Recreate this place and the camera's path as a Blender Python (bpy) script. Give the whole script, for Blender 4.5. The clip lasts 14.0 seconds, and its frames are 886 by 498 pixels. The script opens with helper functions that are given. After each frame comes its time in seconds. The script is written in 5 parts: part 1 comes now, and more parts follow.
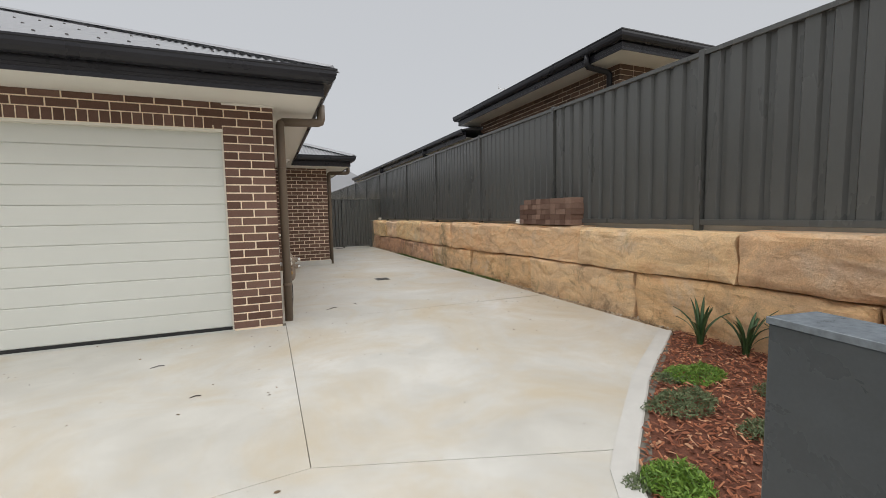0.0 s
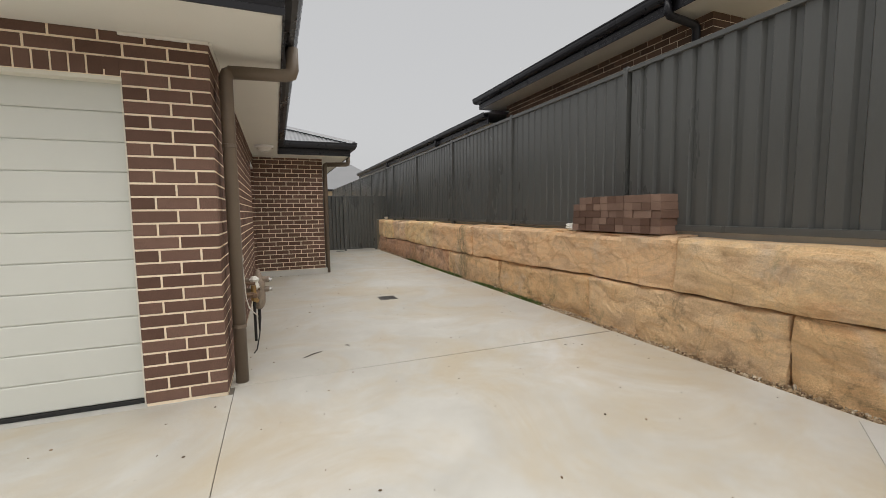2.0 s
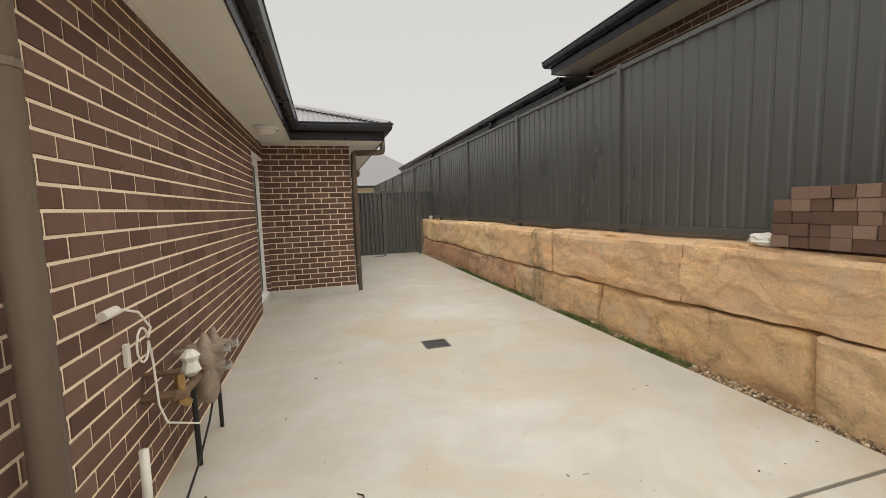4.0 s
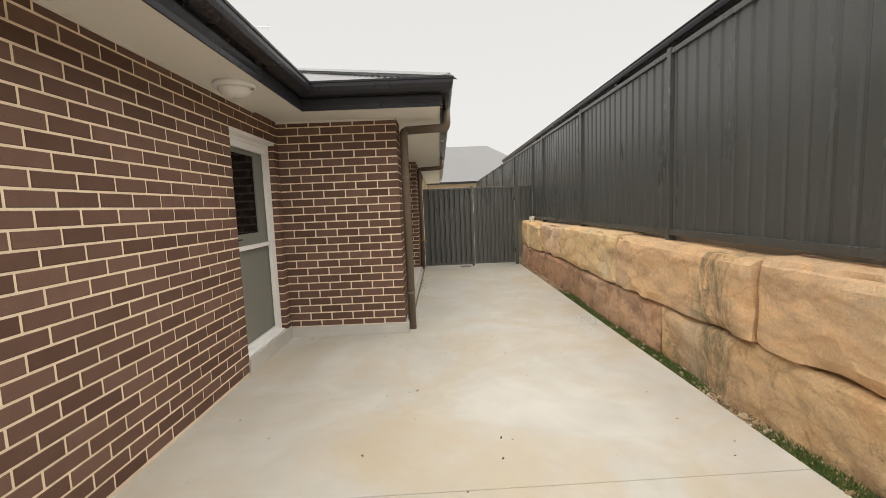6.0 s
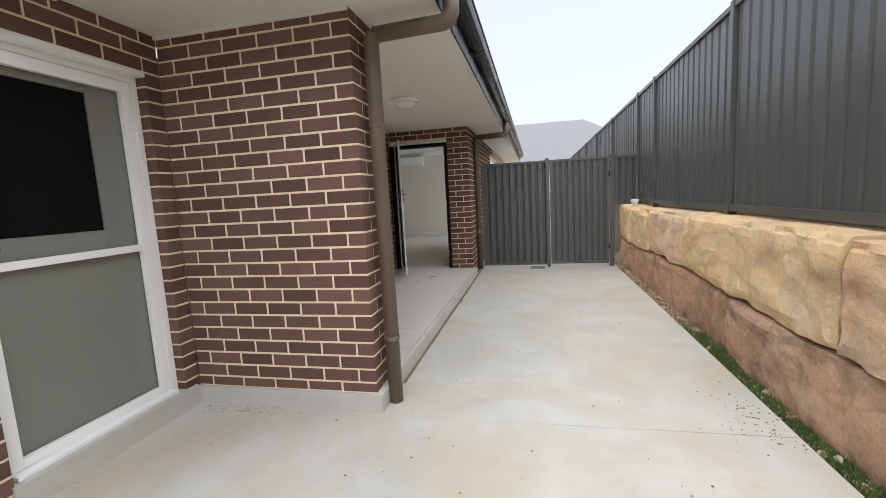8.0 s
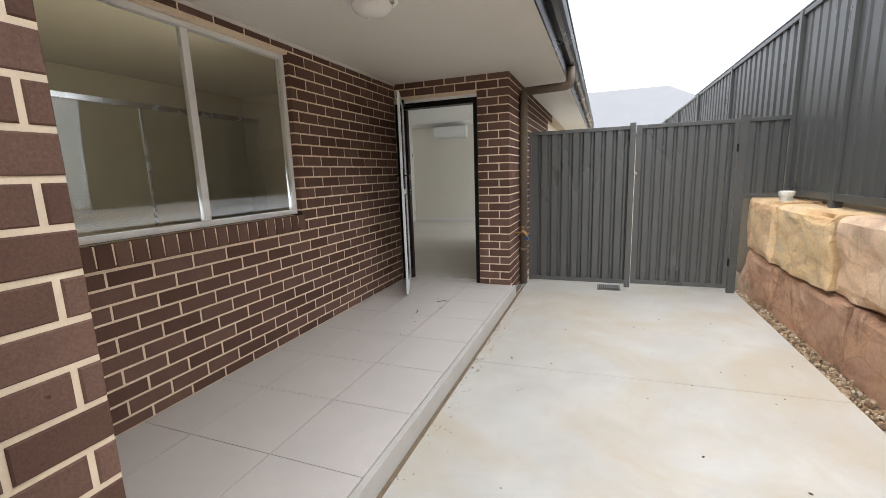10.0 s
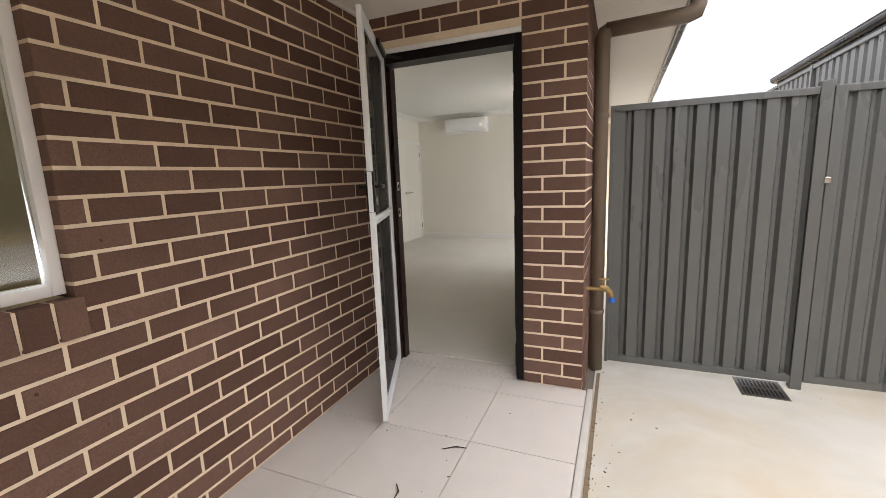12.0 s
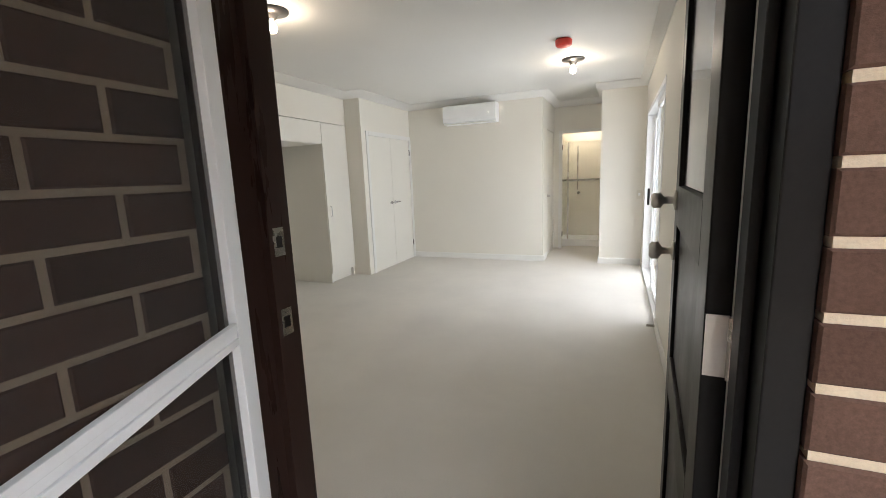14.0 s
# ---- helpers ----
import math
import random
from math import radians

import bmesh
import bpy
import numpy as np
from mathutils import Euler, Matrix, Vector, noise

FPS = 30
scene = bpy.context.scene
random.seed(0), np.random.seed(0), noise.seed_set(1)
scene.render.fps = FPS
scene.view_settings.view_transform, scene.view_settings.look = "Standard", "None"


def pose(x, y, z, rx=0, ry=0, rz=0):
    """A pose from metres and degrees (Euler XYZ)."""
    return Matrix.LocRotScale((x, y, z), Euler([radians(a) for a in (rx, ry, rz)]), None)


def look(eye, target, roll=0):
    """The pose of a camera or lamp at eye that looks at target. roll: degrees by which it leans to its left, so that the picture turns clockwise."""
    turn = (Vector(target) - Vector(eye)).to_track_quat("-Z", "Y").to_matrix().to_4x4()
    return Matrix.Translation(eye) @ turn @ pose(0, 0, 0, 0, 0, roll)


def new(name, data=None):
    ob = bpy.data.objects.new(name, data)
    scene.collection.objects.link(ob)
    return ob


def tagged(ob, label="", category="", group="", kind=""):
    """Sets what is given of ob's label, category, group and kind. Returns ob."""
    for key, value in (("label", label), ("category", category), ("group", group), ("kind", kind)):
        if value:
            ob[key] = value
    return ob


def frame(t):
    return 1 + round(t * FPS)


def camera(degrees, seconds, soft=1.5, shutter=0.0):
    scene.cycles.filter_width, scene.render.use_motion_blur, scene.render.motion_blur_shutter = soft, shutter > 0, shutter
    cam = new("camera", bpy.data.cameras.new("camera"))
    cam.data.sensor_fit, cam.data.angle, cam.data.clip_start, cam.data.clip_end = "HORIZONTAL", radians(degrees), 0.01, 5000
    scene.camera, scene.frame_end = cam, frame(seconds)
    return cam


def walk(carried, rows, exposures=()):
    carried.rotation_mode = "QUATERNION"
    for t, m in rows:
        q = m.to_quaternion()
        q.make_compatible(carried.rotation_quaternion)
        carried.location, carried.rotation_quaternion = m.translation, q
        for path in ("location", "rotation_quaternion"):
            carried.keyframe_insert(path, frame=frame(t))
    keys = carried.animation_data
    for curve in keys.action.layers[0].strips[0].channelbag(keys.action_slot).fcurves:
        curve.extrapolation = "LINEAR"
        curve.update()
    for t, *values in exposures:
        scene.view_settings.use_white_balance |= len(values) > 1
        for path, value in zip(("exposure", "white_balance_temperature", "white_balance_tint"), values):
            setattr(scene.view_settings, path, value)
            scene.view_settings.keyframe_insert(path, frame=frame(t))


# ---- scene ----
cam = camera(93.0, 14.0, soft=0.6)
PATH = [
    (0, (-0.108, -4.971, 1.219), (0.657, -3.13, 1.052), -1.0),
    (0.5, (-0.037, -4.648, 1.247), (0.727, -2.808, 1.076), -1.0),
    (1, (0.043, -4.216, 1.247), (0.808, -2.376, 1.072), -1.0),
    (1.5, (0.186, -3.744, 1.256), (0.942, -1.9, 1.08), -0.9),
    (2, (0.362, -3.239, 1.273), (1.096, -1.388, 1.095), -0.7),
    (2.5, (0.49, -2.72, 1.306), (1.194, -0.856, 1.124), -0.7),
    (3, (0.611, -2.209, 1.345), (1.263, -0.328, 1.154), -1.0),
    (3.2, (0.641, -2.011, 1.35), (1.274, -0.124, 1.152), -1.2),
    (5.3, (1.441, 0.357, 1.403), (1.683, 2.333, 1.208), -2.1),
    (5.5, (1.535, 0.593, 1.412), (1.713, 2.575, 1.208), -2.1),
    (6, (1.742, 1.162, 1.415), (1.752, 3.152, 1.215), -2.3),
    (6.5, (1.894, 1.741, 1.362), (1.764, 3.727, 1.166), -2.9),
    (7, (2.061, 2.334, 1.319), (1.795, 4.306, 1.122), -3.4),
    (7.5, (2.19, 2.941, 1.326), (1.844, 4.897, 1.098), -3.0),
    (8, (2.302, 3.531, 1.319), (1.866, 5.467, 1.07), -3.1),
    (8.5, (2.333, 4.108, 1.347), (1.839, 6.025, 1.061), -2.7),
    (9, (2.356, 4.692, 1.363), (1.777, 6.578, 1.038), -2.5),
    (9.2, (2.353, 4.903, 1.357), (1.742, 6.778, 1.025), -2.4),
    (11.3, (1.724, 7.144, 1.410), (0.961, 8.959, 1.056), -1.8),
    (11.5, (1.642, 7.323, 1.403), (0.882, 9.141, 1.059), -2.0),
    (12, (1.444, 7.866, 1.406), (0.677, 9.682, 1.070), -2.2),
    (12.5, (1.218, 8.378, 1.436), (0.470, 10.202, 1.105), -2.4),
    (13, (1.033, 8.847, 1.472), (0.286, 10.671, 1.139), -2.4),
    (13.5, (0.868, 9.303, 1.477), (0.107, 11.122, 1.141), -2.4),
    (14, (0.706, 9.753, 1.476), (-0.058, 11.571, 1.139), -2.3),
]
walk(cam, [(t, look(eye, target, roll)) for t, eye, target, roll in PATH],
     exposures=[(0.0, 0.50, 6450, 10), (1.5, 0.47, 6550, 10), (3.0, 0.60, 7000, 10), (6.5, 1.03, 7050, 10), (7.5, 1.13, 6280, 10), (9.0, 1.40, 6050, 10), (11.5, 1.93, 6450, 14), (12.0, 2.08, 6500, 14), (13.0, 2.50, 6950, 17), (13.5, 2.64, 6100, 13), (14.0, 2.58, 6100, 13)])

# ---- world, sun, lamps ----
world = bpy.data.worlds.new("overcast_sky")
scene.world = world
world.use_nodes = True
wn, wl = world.node_tree.nodes, world.node_tree.links
bg = wn["Background"]
sky = wn.new("ShaderNodeTexSky")
sky.sky_type, sky.sun_disc = "NISHITA", False
sky.sun_elevation, sky.sun_rotation, sky.dust_density, sky.air_density = radians(58), radians(200), 4.0, 1.0
hs = wn.new("ShaderNodeHueSaturation")
hs.inputs["Saturation"].default_value, hs.inputs["Value"].default_value = 0.25, 0.10
wmix = wn.new("ShaderNodeMix")
wmix.data_type = "RGBA"
wmix.inputs[0].default_value = 0.72
wmix.inputs[7].default_value = (0.78, 0.80, 0.83, 1)
wl.new(sky.outputs[0], hs.inputs["Color"])
wl.new(hs.outputs[0], wmix.inputs[6])
wl.new(wmix.outputs[2], bg.inputs[0])
bg.inputs[1].default_value = 0.62
sun_data = bpy.data.lights.new("sun", "SUN")
sun_data.energy, sun_data.angle, sun_data.color = 2.0, radians(110), (1.0, 0.97, 0.93)
sun = new("sun", sun_data)
sun.matrix_world = look((5.5, -0.5, 14), (1.5, 3, 0))


# ---- materials ----
def nodes_of(name):
    m = bpy.data.materials.new(name)
    m.use_nodes = True
    n = m.node_tree.nodes
    return m, n, m.node_tree.links, n["Principled BSDF"]


def ramp(n, l, src, stops):
    r = n.new("ShaderNodeValToRGB")
    while len(r.color_ramp.elements) < len(stops):
        r.color_ramp.elements.new(0.5)
    for e, (p, c) in zip(r.color_ramp.elements, stops):
        e.position, e.color = p, (*c, 1) if len(c) == 3 else c
    l.new(src, r.inputs[0])
    return r.outputs[0]


def noise_tex(n, l, scale, detail=4.0, rough=0.55, distort=0.0, squash=None):
    geo = n.new("ShaderNodeNewGeometry")
    src = geo.outputs["Position"]
    if squash:
        mp = n.new("ShaderNodeMapping")
        mp.inputs["Scale"].default_value = squash
        l.new(src, mp.inputs[0])
        src = mp.outputs[0]
    t = n.new("ShaderNodeTexNoise")
    t.inputs["Scale"].default_value, t.inputs["Detail"].default_value = scale, detail
    t.inputs["Roughness"].default_value, t.inputs["Distortion"].default_value = rough, distort
    l.new(src, t.inputs["Vector"])
    return t.outputs["Fac"]


def mixed(n, l, fac, a, b, blend="MIX"):
    x = n.new("ShaderNodeMix")
    x.data_type, x.blend_type = "RGBA", blend
    for value, slot in ((fac, 0), (a, 6), (b, 7)):
        if isinstance(value, (int, float)):
            x.inputs[slot].default_value = value
        elif isinstance(value, tuple):
            x.inputs[slot].default_value = (*value, 1)
        else:
            l.new(value, x.inputs[slot])
    return x.outputs[2]


def bumped(n, l, bsdf, height, strength, distance):
    b = n.new("ShaderNodeBump")
    b.inputs["Strength"].default_value, b.inputs["Distance"].default_value = strength, distance
    l.new(height, b.inputs["Height"])
    l.new(b.outputs[0], bsdf.inputs["Normal"])


def plain(name, colour, rough=0.5, metal=0.0, vary=0.12, scale=6.0, grain=120.0, bump=0.05, squash=None, spec=0.5):
    """A surface with soft blotches, a fine grain and a faint relief."""
    m, n, l, b = nodes_of(name)
    big = noise_tex(n, l, scale, 5, 0.6, 0.3, squash)
    fine = noise_tex(n, l, grain, 3, 0.6, 0.0, squash)
    dark, light = tuple(c * (1 - vary) for c in colour), tuple(min(1, c * (1 + vary)) for c in colour)
    c1 = ramp(n, l, big, [(0.3, dark), (0.7, light)])
    c2 = mixed(n, l, 0.25 + vary * 0.5, c1, ramp(n, l, fine, [(0.35, dark), (0.65, light)]))
    l.new(c2, b.inputs["Base Color"])
    r = ramp(n, l, big, [(0.25, (max(0, rough - 0.08),) * 3), (0.75, (min(1, rough + 0.08),) * 3)])
    l.new(r, b.inputs["Roughness"])
    b.inputs["Metallic"].default_value = metal
    b.inputs["Specular IOR Level"].default_value = spec
    if bump:
        bumped(n, l, b, fine, bump, 0.004)
    return m


def brick_material(name, per_object, a=(0.118, 0.067, 0.050), c=(0.196, 0.119, 0.092)):
    m, n, l, b = nodes_of(name)
    if per_object:
        rnd = n.new("ShaderNodeObjectInfo").outputs["Random"]
    else:
        rnd = n.new("ShaderNodeNewGeometry").outputs["Random Per Island"]
    base = ramp(n, l, rnd, [(0.0, a), (0.5, tuple((x + y) / 2 for x, y in zip(a, c))), (1.0, c)])
    fine = noise_tex(n, l, 160, 4, 0.7)
    soft = noise_tex(n, l, 9, 4, 0.6)
    col = mixed(n, l, 0.55, base, ramp(n, l, fine, [(0.3, (0.55, 0.55, 0.55)), (0.7, (1.25, 1.22, 1.2))]), "MULTIPLY")
    col = mixed(n, l, 0.4, col, ramp(n, l, soft, [(0.3, (0.8, 0.8, 0.8)), (0.72, (1.2, 1.2, 1.2))]), "MULTIPLY")
    specks = ramp(n, l, noise_tex(n, l, 42, 2, 0.5), [(0.74, (0, 0, 0)), (0.78, (1, 1, 1))])
    col = mixed(n, l, specks, col, (0.08, 0.045, 0.038))
    l.new(col, b.inputs["Base Color"])
    b.inputs["Roughness"].default_value = 0.82
    b.inputs["Specular IOR Level"].default_value = 0.2
    bumped(n, l, b, fine, 0.35, 0.003)
    return m


def concrete_material():
    m, n, l, b = nodes_of("broomed_concrete")
    big = noise_tex(n, l, 0.55, 5, 0.6, 0.4)
    mid = noise_tex(n, l, 3.2, 6, 0.62, 0.5)
    fine = noise_tex(n, l, 190, 3, 0.65)
    base = ramp(n, l, big, [(0.3, (0.50, 0.485, 0.44)), (0.55, (0.58, 0.57, 0.53)), (0.75, (0.66, 0.65, 0.62))])
    base = mixed(n, l, 0.45, base, ramp(n, l, mid, [(0.3, (0.74, 0.735, 0.72)), (0.7, (1.1, 1.1, 1.1))]), "MULTIPLY")
    clay = ramp(n, l, noise_tex(n, l, 0.9, 6, 0.68, 0.8), [(0.43, (0, 0, 0)), (0.66, (0.68, 0.68, 0.68))])
    base = mixed(n, l, clay, base, (0.50, 0.415, 0.28))
    rust = ramp(n, l, noise_tex(n, l, 4.6, 3, 0.5, 0.5), [(0.755, (0, 0, 0)), (0.82, (0.5, 0.5, 0.5))])
    base = mixed(n, l, rust, base, (0.40, 0.24, 0.09))
    specks = ramp(n, l, noise_tex(n, l, 26, 2, 0.5), [(0.755, (0, 0, 0)), (0.775, (0.7, 0.7, 0.7))])
    base = mixed(n, l, specks, base, (0.16, 0.14, 0.12))
    base = mixed(n, l, 0.35, base, ramp(n, l, fine, [(0.3, (0.62, 0.62, 0.61)), (0.7, (1.2, 1.2, 1.2))]), "MULTIPLY")
    l.new(base, b.inputs["Base Color"])
    l.new(ramp(n, l, mid, [(0.3, (0.42,) * 3), (0.7, (0.62,) * 3)]), b.inputs["Roughness"])
    bumped(n, l, b, fine, 0.18, 0.002)
    return m


def sandstone_material(name, stops, weathered):
    m, n, l, b = nodes_of(name)
    rnd = n.new("ShaderNodeObjectInfo").outputs["Random"]
    body = ramp(n, l, rnd, stops)
    veins = noise_tex(n, l, 1.9, 7, 0.7, 1.0, (1, 0.7, 1.5))
    col = mixed(n, l, 0.8, body, ramp(n, l, veins, [(0.26, (0.60, 0.45, 0.38)), (0.42, (0.98, 0.94, 0.9)), (0.55, (1.22, 1.16, 1.02)), (0.66, (1.05, 0.86, 0.70)), (0.78, (0.80, 0.58, 0.44))]), "MULTIPLY")
    pale = ramp(n, l, noise_tex(n, l, 1.3, 5, 0.65, 0.9), [(0.54, (0, 0, 0)), (0.68, (0.6, 0.6, 0.6))])
    col = mixed(n, l, pale, col, (0.74, 0.60, 0.45))
    lines = n.new("ShaderNodeTexWave")
    lines.inputs["Scale"].default_value, lines.inputs["Distortion"].default_value = 1.1, 9.0
    lines.inputs["Detail"].default_value, lines.inputs["Detail Scale"].default_value = 4.0, 1.2
    lines.bands_direction = "Z"
    l.new(n.new("ShaderNodeNewGeometry").outputs["Position"], lines.inputs["Vector"])
    col = mixed(n, l, 0.32, col, ramp(n, l, lines.outputs["Fac"], [(0.0, (0.62, 0.46, 0.36)), (0.06, (0.9, 0.85, 0.8)), (0.16, (1.0, 1.0, 1.0)), (1.0, (1.05, 1.04, 1.0))]), "MULTIPLY")
    # bedding cracks, thin and wandering
    warp = n.new("ShaderNodeVectorMath")
    warp.operation = "MULTIPLY_ADD"
    wob = n.new("ShaderNodeTexNoise")
    wob.inputs["Scale"].default_value, wob.inputs["Detail"].default_value = 2.2, 5.0
    here = n.new("ShaderNodeNewGeometry").outputs["Position"]
    l.new(here, wob.inputs["Vector"])
    l.new(wob.outputs["Color"], warp.inputs[0])
    warp.inputs[1].default_value = (0.5, 0.5, 0.35)
    l.new(here, warp.inputs[2])
    cells = n.new("ShaderNodeTexVoronoi")
    cells.feature = "DISTANCE_TO_EDGE"
    cells.inputs["Scale"].default_value = 1.15
    l.new(warp.outputs[0], cells.inputs["Vector"])
    crack = ramp(n, l, cells.outputs["Distance"], [(0.0, (0.0, 0.0, 0.0)), (0.014, (1, 1, 1))])
    col = mixed(n, l, 0.24, col, mixed(n, l, crack, (0.42, 0.28, 0.18), (1.0, 1.0, 1.0)), "MULTIPLY")
    dark = ramp(n, l, noise_tex(n, l, 2.6, 8, 0.78, 0.6), [(0.60 - weathered, (0, 0, 0)), (0.76 - weathered, (0.8, 0.8, 0.8))])
    col = mixed(n, l, dark, col, (0.13, 0.085, 0.05))
    green = ramp(n, l, noise_tex(n, l, 1.7, 7, 0.74, 0.4, (1, 1, 0.55)), [(0.60 - weathered * 0.5, (0, 0, 0)), (0.76 - weathered * 0.5, (0.65, 0.65, 0.65))])
    col = mixed(n, l, green, col, (0.17, 0.16, 0.07))
    # one old seep mark that runs down the stones
    sep = n.new("ShaderNodeSeparateXYZ")
    l.new(n.new("ShaderNodeNewGeometry").outputs["Position"], sep.inputs[0])
    off = n.new("ShaderNodeMath")
    off.operation = "SUBTRACT"
    l.new(sep.outputs["Y"], off.inputs[0])
    off.inputs[1].default_value = 4.12
    size = n.new("ShaderNodeMath")
    size.operation = "ABSOLUTE"
    l.new(off.outputs[0], size.inputs[0])
    band = ramp(n, l, size.outputs[0], [(0.10, (1, 1, 1)), (0.30, (0, 0, 0))])
    blot = ramp(n, l, noise_tex(n, l, 9, 7, 0.75, 0.5, (1, 1.6, 0.5)), [(0.42, (0, 0, 0)), (0.62, (0.85, 0.85, 0.85))])
    col = mixed(n, l, mixed(n, l, 1.0, band, blot, "MULTIPLY"), col, (0.15, 0.14, 0.075))
    fine = noise_tex(n, l, 60, 6, 0.75)
    col = mixed(n, l, 0.6, col, ramp(n, l, fine, [(0.3, (0.72, 0.70, 0.68)), (0.7, (1.16, 1.16, 1.16))]), "MULTIPLY")
    l.new(col, b.inputs["Base Color"])
    b.inputs["Roughness"].default_value = 0.85
    bumped(n, l, b, mixed(n, l, 0.6, fine, noise_tex(n, l, 11, 7, 0.72, 1.2)), 1.0, 0.03)
    return m


def clear_glass(name, tint=(0.95, 0.97, 0.96), rough=0.0):
    m, n, l, b = nodes_of(name)
    b.inputs["Base Color"].default_value = (*tint, 1)
    b.inputs["Roughness"].default_value = rough
    b.inputs["Transmission Weight"].default_value = 1.0
    b.inputs["IOR"].default_value = 1.45
    return m


def insect_mesh(name, colour, cover):
    m, n, l, b = nodes_of(name)
    b.inputs["Base Color"].default_value = (*colour, 1)
    b.inputs["Roughness"].default_value = 0.6
    b.inputs["Alpha"].default_value = cover
    return m


def glowing(name, colour, strength):
    m, n, l, b = nodes_of(name)
    b.inputs["Emission Color"].default_value = (*colour, 1)
    b.inputs["Emission Strength"].default_value = strength
    b.inputs["Base Color"].default_value = (*colour, 1)
    return m


M_BRICK = brick_material("brick_brown", True)
M_BRICK_JOINED = brick_material("brick_brown_joined", False)
M_MORTAR = plain("mortar_cream", (0.83, 0.70, 0.53), 0.9, 0, 0.10, 14, 200, 0.3)
M_CONCRETE = concrete_material()
M_EDGE = plain("concrete_upstand", (0.52, 0.51, 0.48), 0.75, 0, 0.10, 4, 150, 0.2)
M_JOINT = plain("joint_dark", (0.15, 0.135, 0.11), 0.9, 0, 0.2, 12, 150, 0.2)
M_STONE = sandstone_material("sandstone_upper", [(0.0, (0.78, 0.54, 0.34)), (0.3, (0.80, 0.57, 0.36)), (0.6, (0.82, 0.63, 0.38)), (0.8, (0.80, 0.57, 0.38)), (1.0, (0.81, 0.60, 0.43))], -0.04)
M_STONE_LOW = sandstone_material("sandstone_red", [(0.0, (0.48, 0.29, 0.20)), (0.4, (0.53, 0.33, 0.23)), (0.75, (0.57, 0.36, 0.25)), (1.0, (0.60, 0.40, 0.28))], 0.09)
M_STONE_OLIVE = sandstone_material("sandstone_olive", [(0.0, (0.64, 0.43, 0.25)), (0.4, (0.69, 0.47, 0.27)), (0.75, (0.73, 0.51, 0.30)), (1.0, (0.75, 0.55, 0.35))], 0.055)
M_FENCE = plain("steel_fence_grey", (0.097, 0.100, 0.096), 0.30, 0.0, 0.08, 1.6, 60, 0.02, (1, 1, 0.25), spec=0.5)
M_GUTTER = plain("steel_gutter_charcoal", (0.020, 0.020, 0.024), 0.30, 0.0, 0.15, 3, 80, 0.02, spec=0.3)
M_ROOF = plain("corrugated_roof_steel", (0.26, 0.265, 0.28), 0.38, 0.15, 0.08, 2, 90, 0.02)
M_PIPE = plain("downpipe_taupe", (0.160, 0.124, 0.092), 0.42, 0.0, 0.10, 3, 90, 0.03, spec=0.35)
M_SOFFIT = plain("soffit_paint", (0.76, 0.74, 0.68), 0.6, 0, 0.03, 2, 120, 0.03)
M_DOOR_CREAM = plain("garage_door_steel", (0.60, 0.61, 0.565), 0.42, 0, 0.03, 1.5, 260, 0.10)
M_WHITE = plain("white_powdercoat", (0.90, 0.91, 0.91), 0.35, 0, 0.03, 4, 120, 0.02)
M_CREAM = plain("cream_trim", (0.72, 0.69, 0.60), 0.5, 0, 0.05, 4, 120, 0.03)
M_GREY_DOOR = plain("grey_door_paint", (0.21, 0.215, 0.195), 0.5, 0, 0.05, 2, 400, 0.05)
M_BLACK = plain("black_door_paint", (0.008, 0.007, 0.007), 0.38, 0, 0.2, 3, 100, 0.02, spec=0.2)
M_RUBBER = plain("black_rubber", (0.015, 0.015, 0.015), 0.7, 0, 0.2, 10, 100, 0.05)
M_BROWN_DOOR = plain("dark_stained_door", (0.026, 0.014, 0.011), 0.30, 0, 0.25, 5, 60, 0.03, (3, 3, 0.4), spec=0.3)
M_JOINERY = plain("joinery_paint", (0.80, 0.775, 0.705), 0.45, 0, 0.02, 2, 160, 0.02)
M_KNOB = plain("satin_nickel", (0.72, 0.69, 0.64), 0.42, 0.7, 0.05, 8, 100, 0.0)
M_SCREEN_FRAME = plain("screen_door_powdercoat", (0.78, 0.82, 0.85), 0.38, 0, 0.03, 4, 120, 0.02)
M_WALL = plain("interior_wall_paint", (0.79, 0.76, 0.68), 0.62, 0, 0.02, 1.2, 220, 0.03)
M_CEIL = plain("ceiling_paint", (0.80, 0.79, 0.75), 0.7, 0, 0.02, 1.2, 200, 0.02)
M_CARPET = plain("pale_carpet", (0.66, 0.635, 0.585), 0.92, 0, 0.07, 1.8, 240, 0.5)
M_TILE = plain("porch_tile", (0.61, 0.575, 0.545), 0.40, 0, 0.06, 3, 120, 0.04)
M_GROUT = plain("tile_grout", (0.40, 0.37, 0.335), 0.9, 0, 0.15, 20, 200, 0.1)
M_BATH = plain("beige_bathroom_tile", (0.46, 0.38, 0.24), 0.35, 0, 0.06, 1.5, 90, 0.02)
M_CHROME = plain("satin_chrome", (0.62, 0.61, 0.59), 0.25, 1.0, 0.05, 8, 100, 0.0)
M_DARK_METAL = plain("dark_bronze_metal", (0.16, 0.15, 0.14), 0.35, 0.8, 0.1, 8, 100, 0.02)
M_BRASS = plain("weathered_brass", (0.40, 0.27, 0.12), 0.42, 0.85, 0.2, 20, 100, 0.05)
M_TAN = plain("tan_valve_paint", (0.27, 0.215, 0.165), 0.6, 0, 0.4, 26, 150, 0.15)
M_COPPER = plain("dull_copper", (0.20, 0.13, 0.085), 0.5, 0.6, 0.25, 18, 100, 0.05)
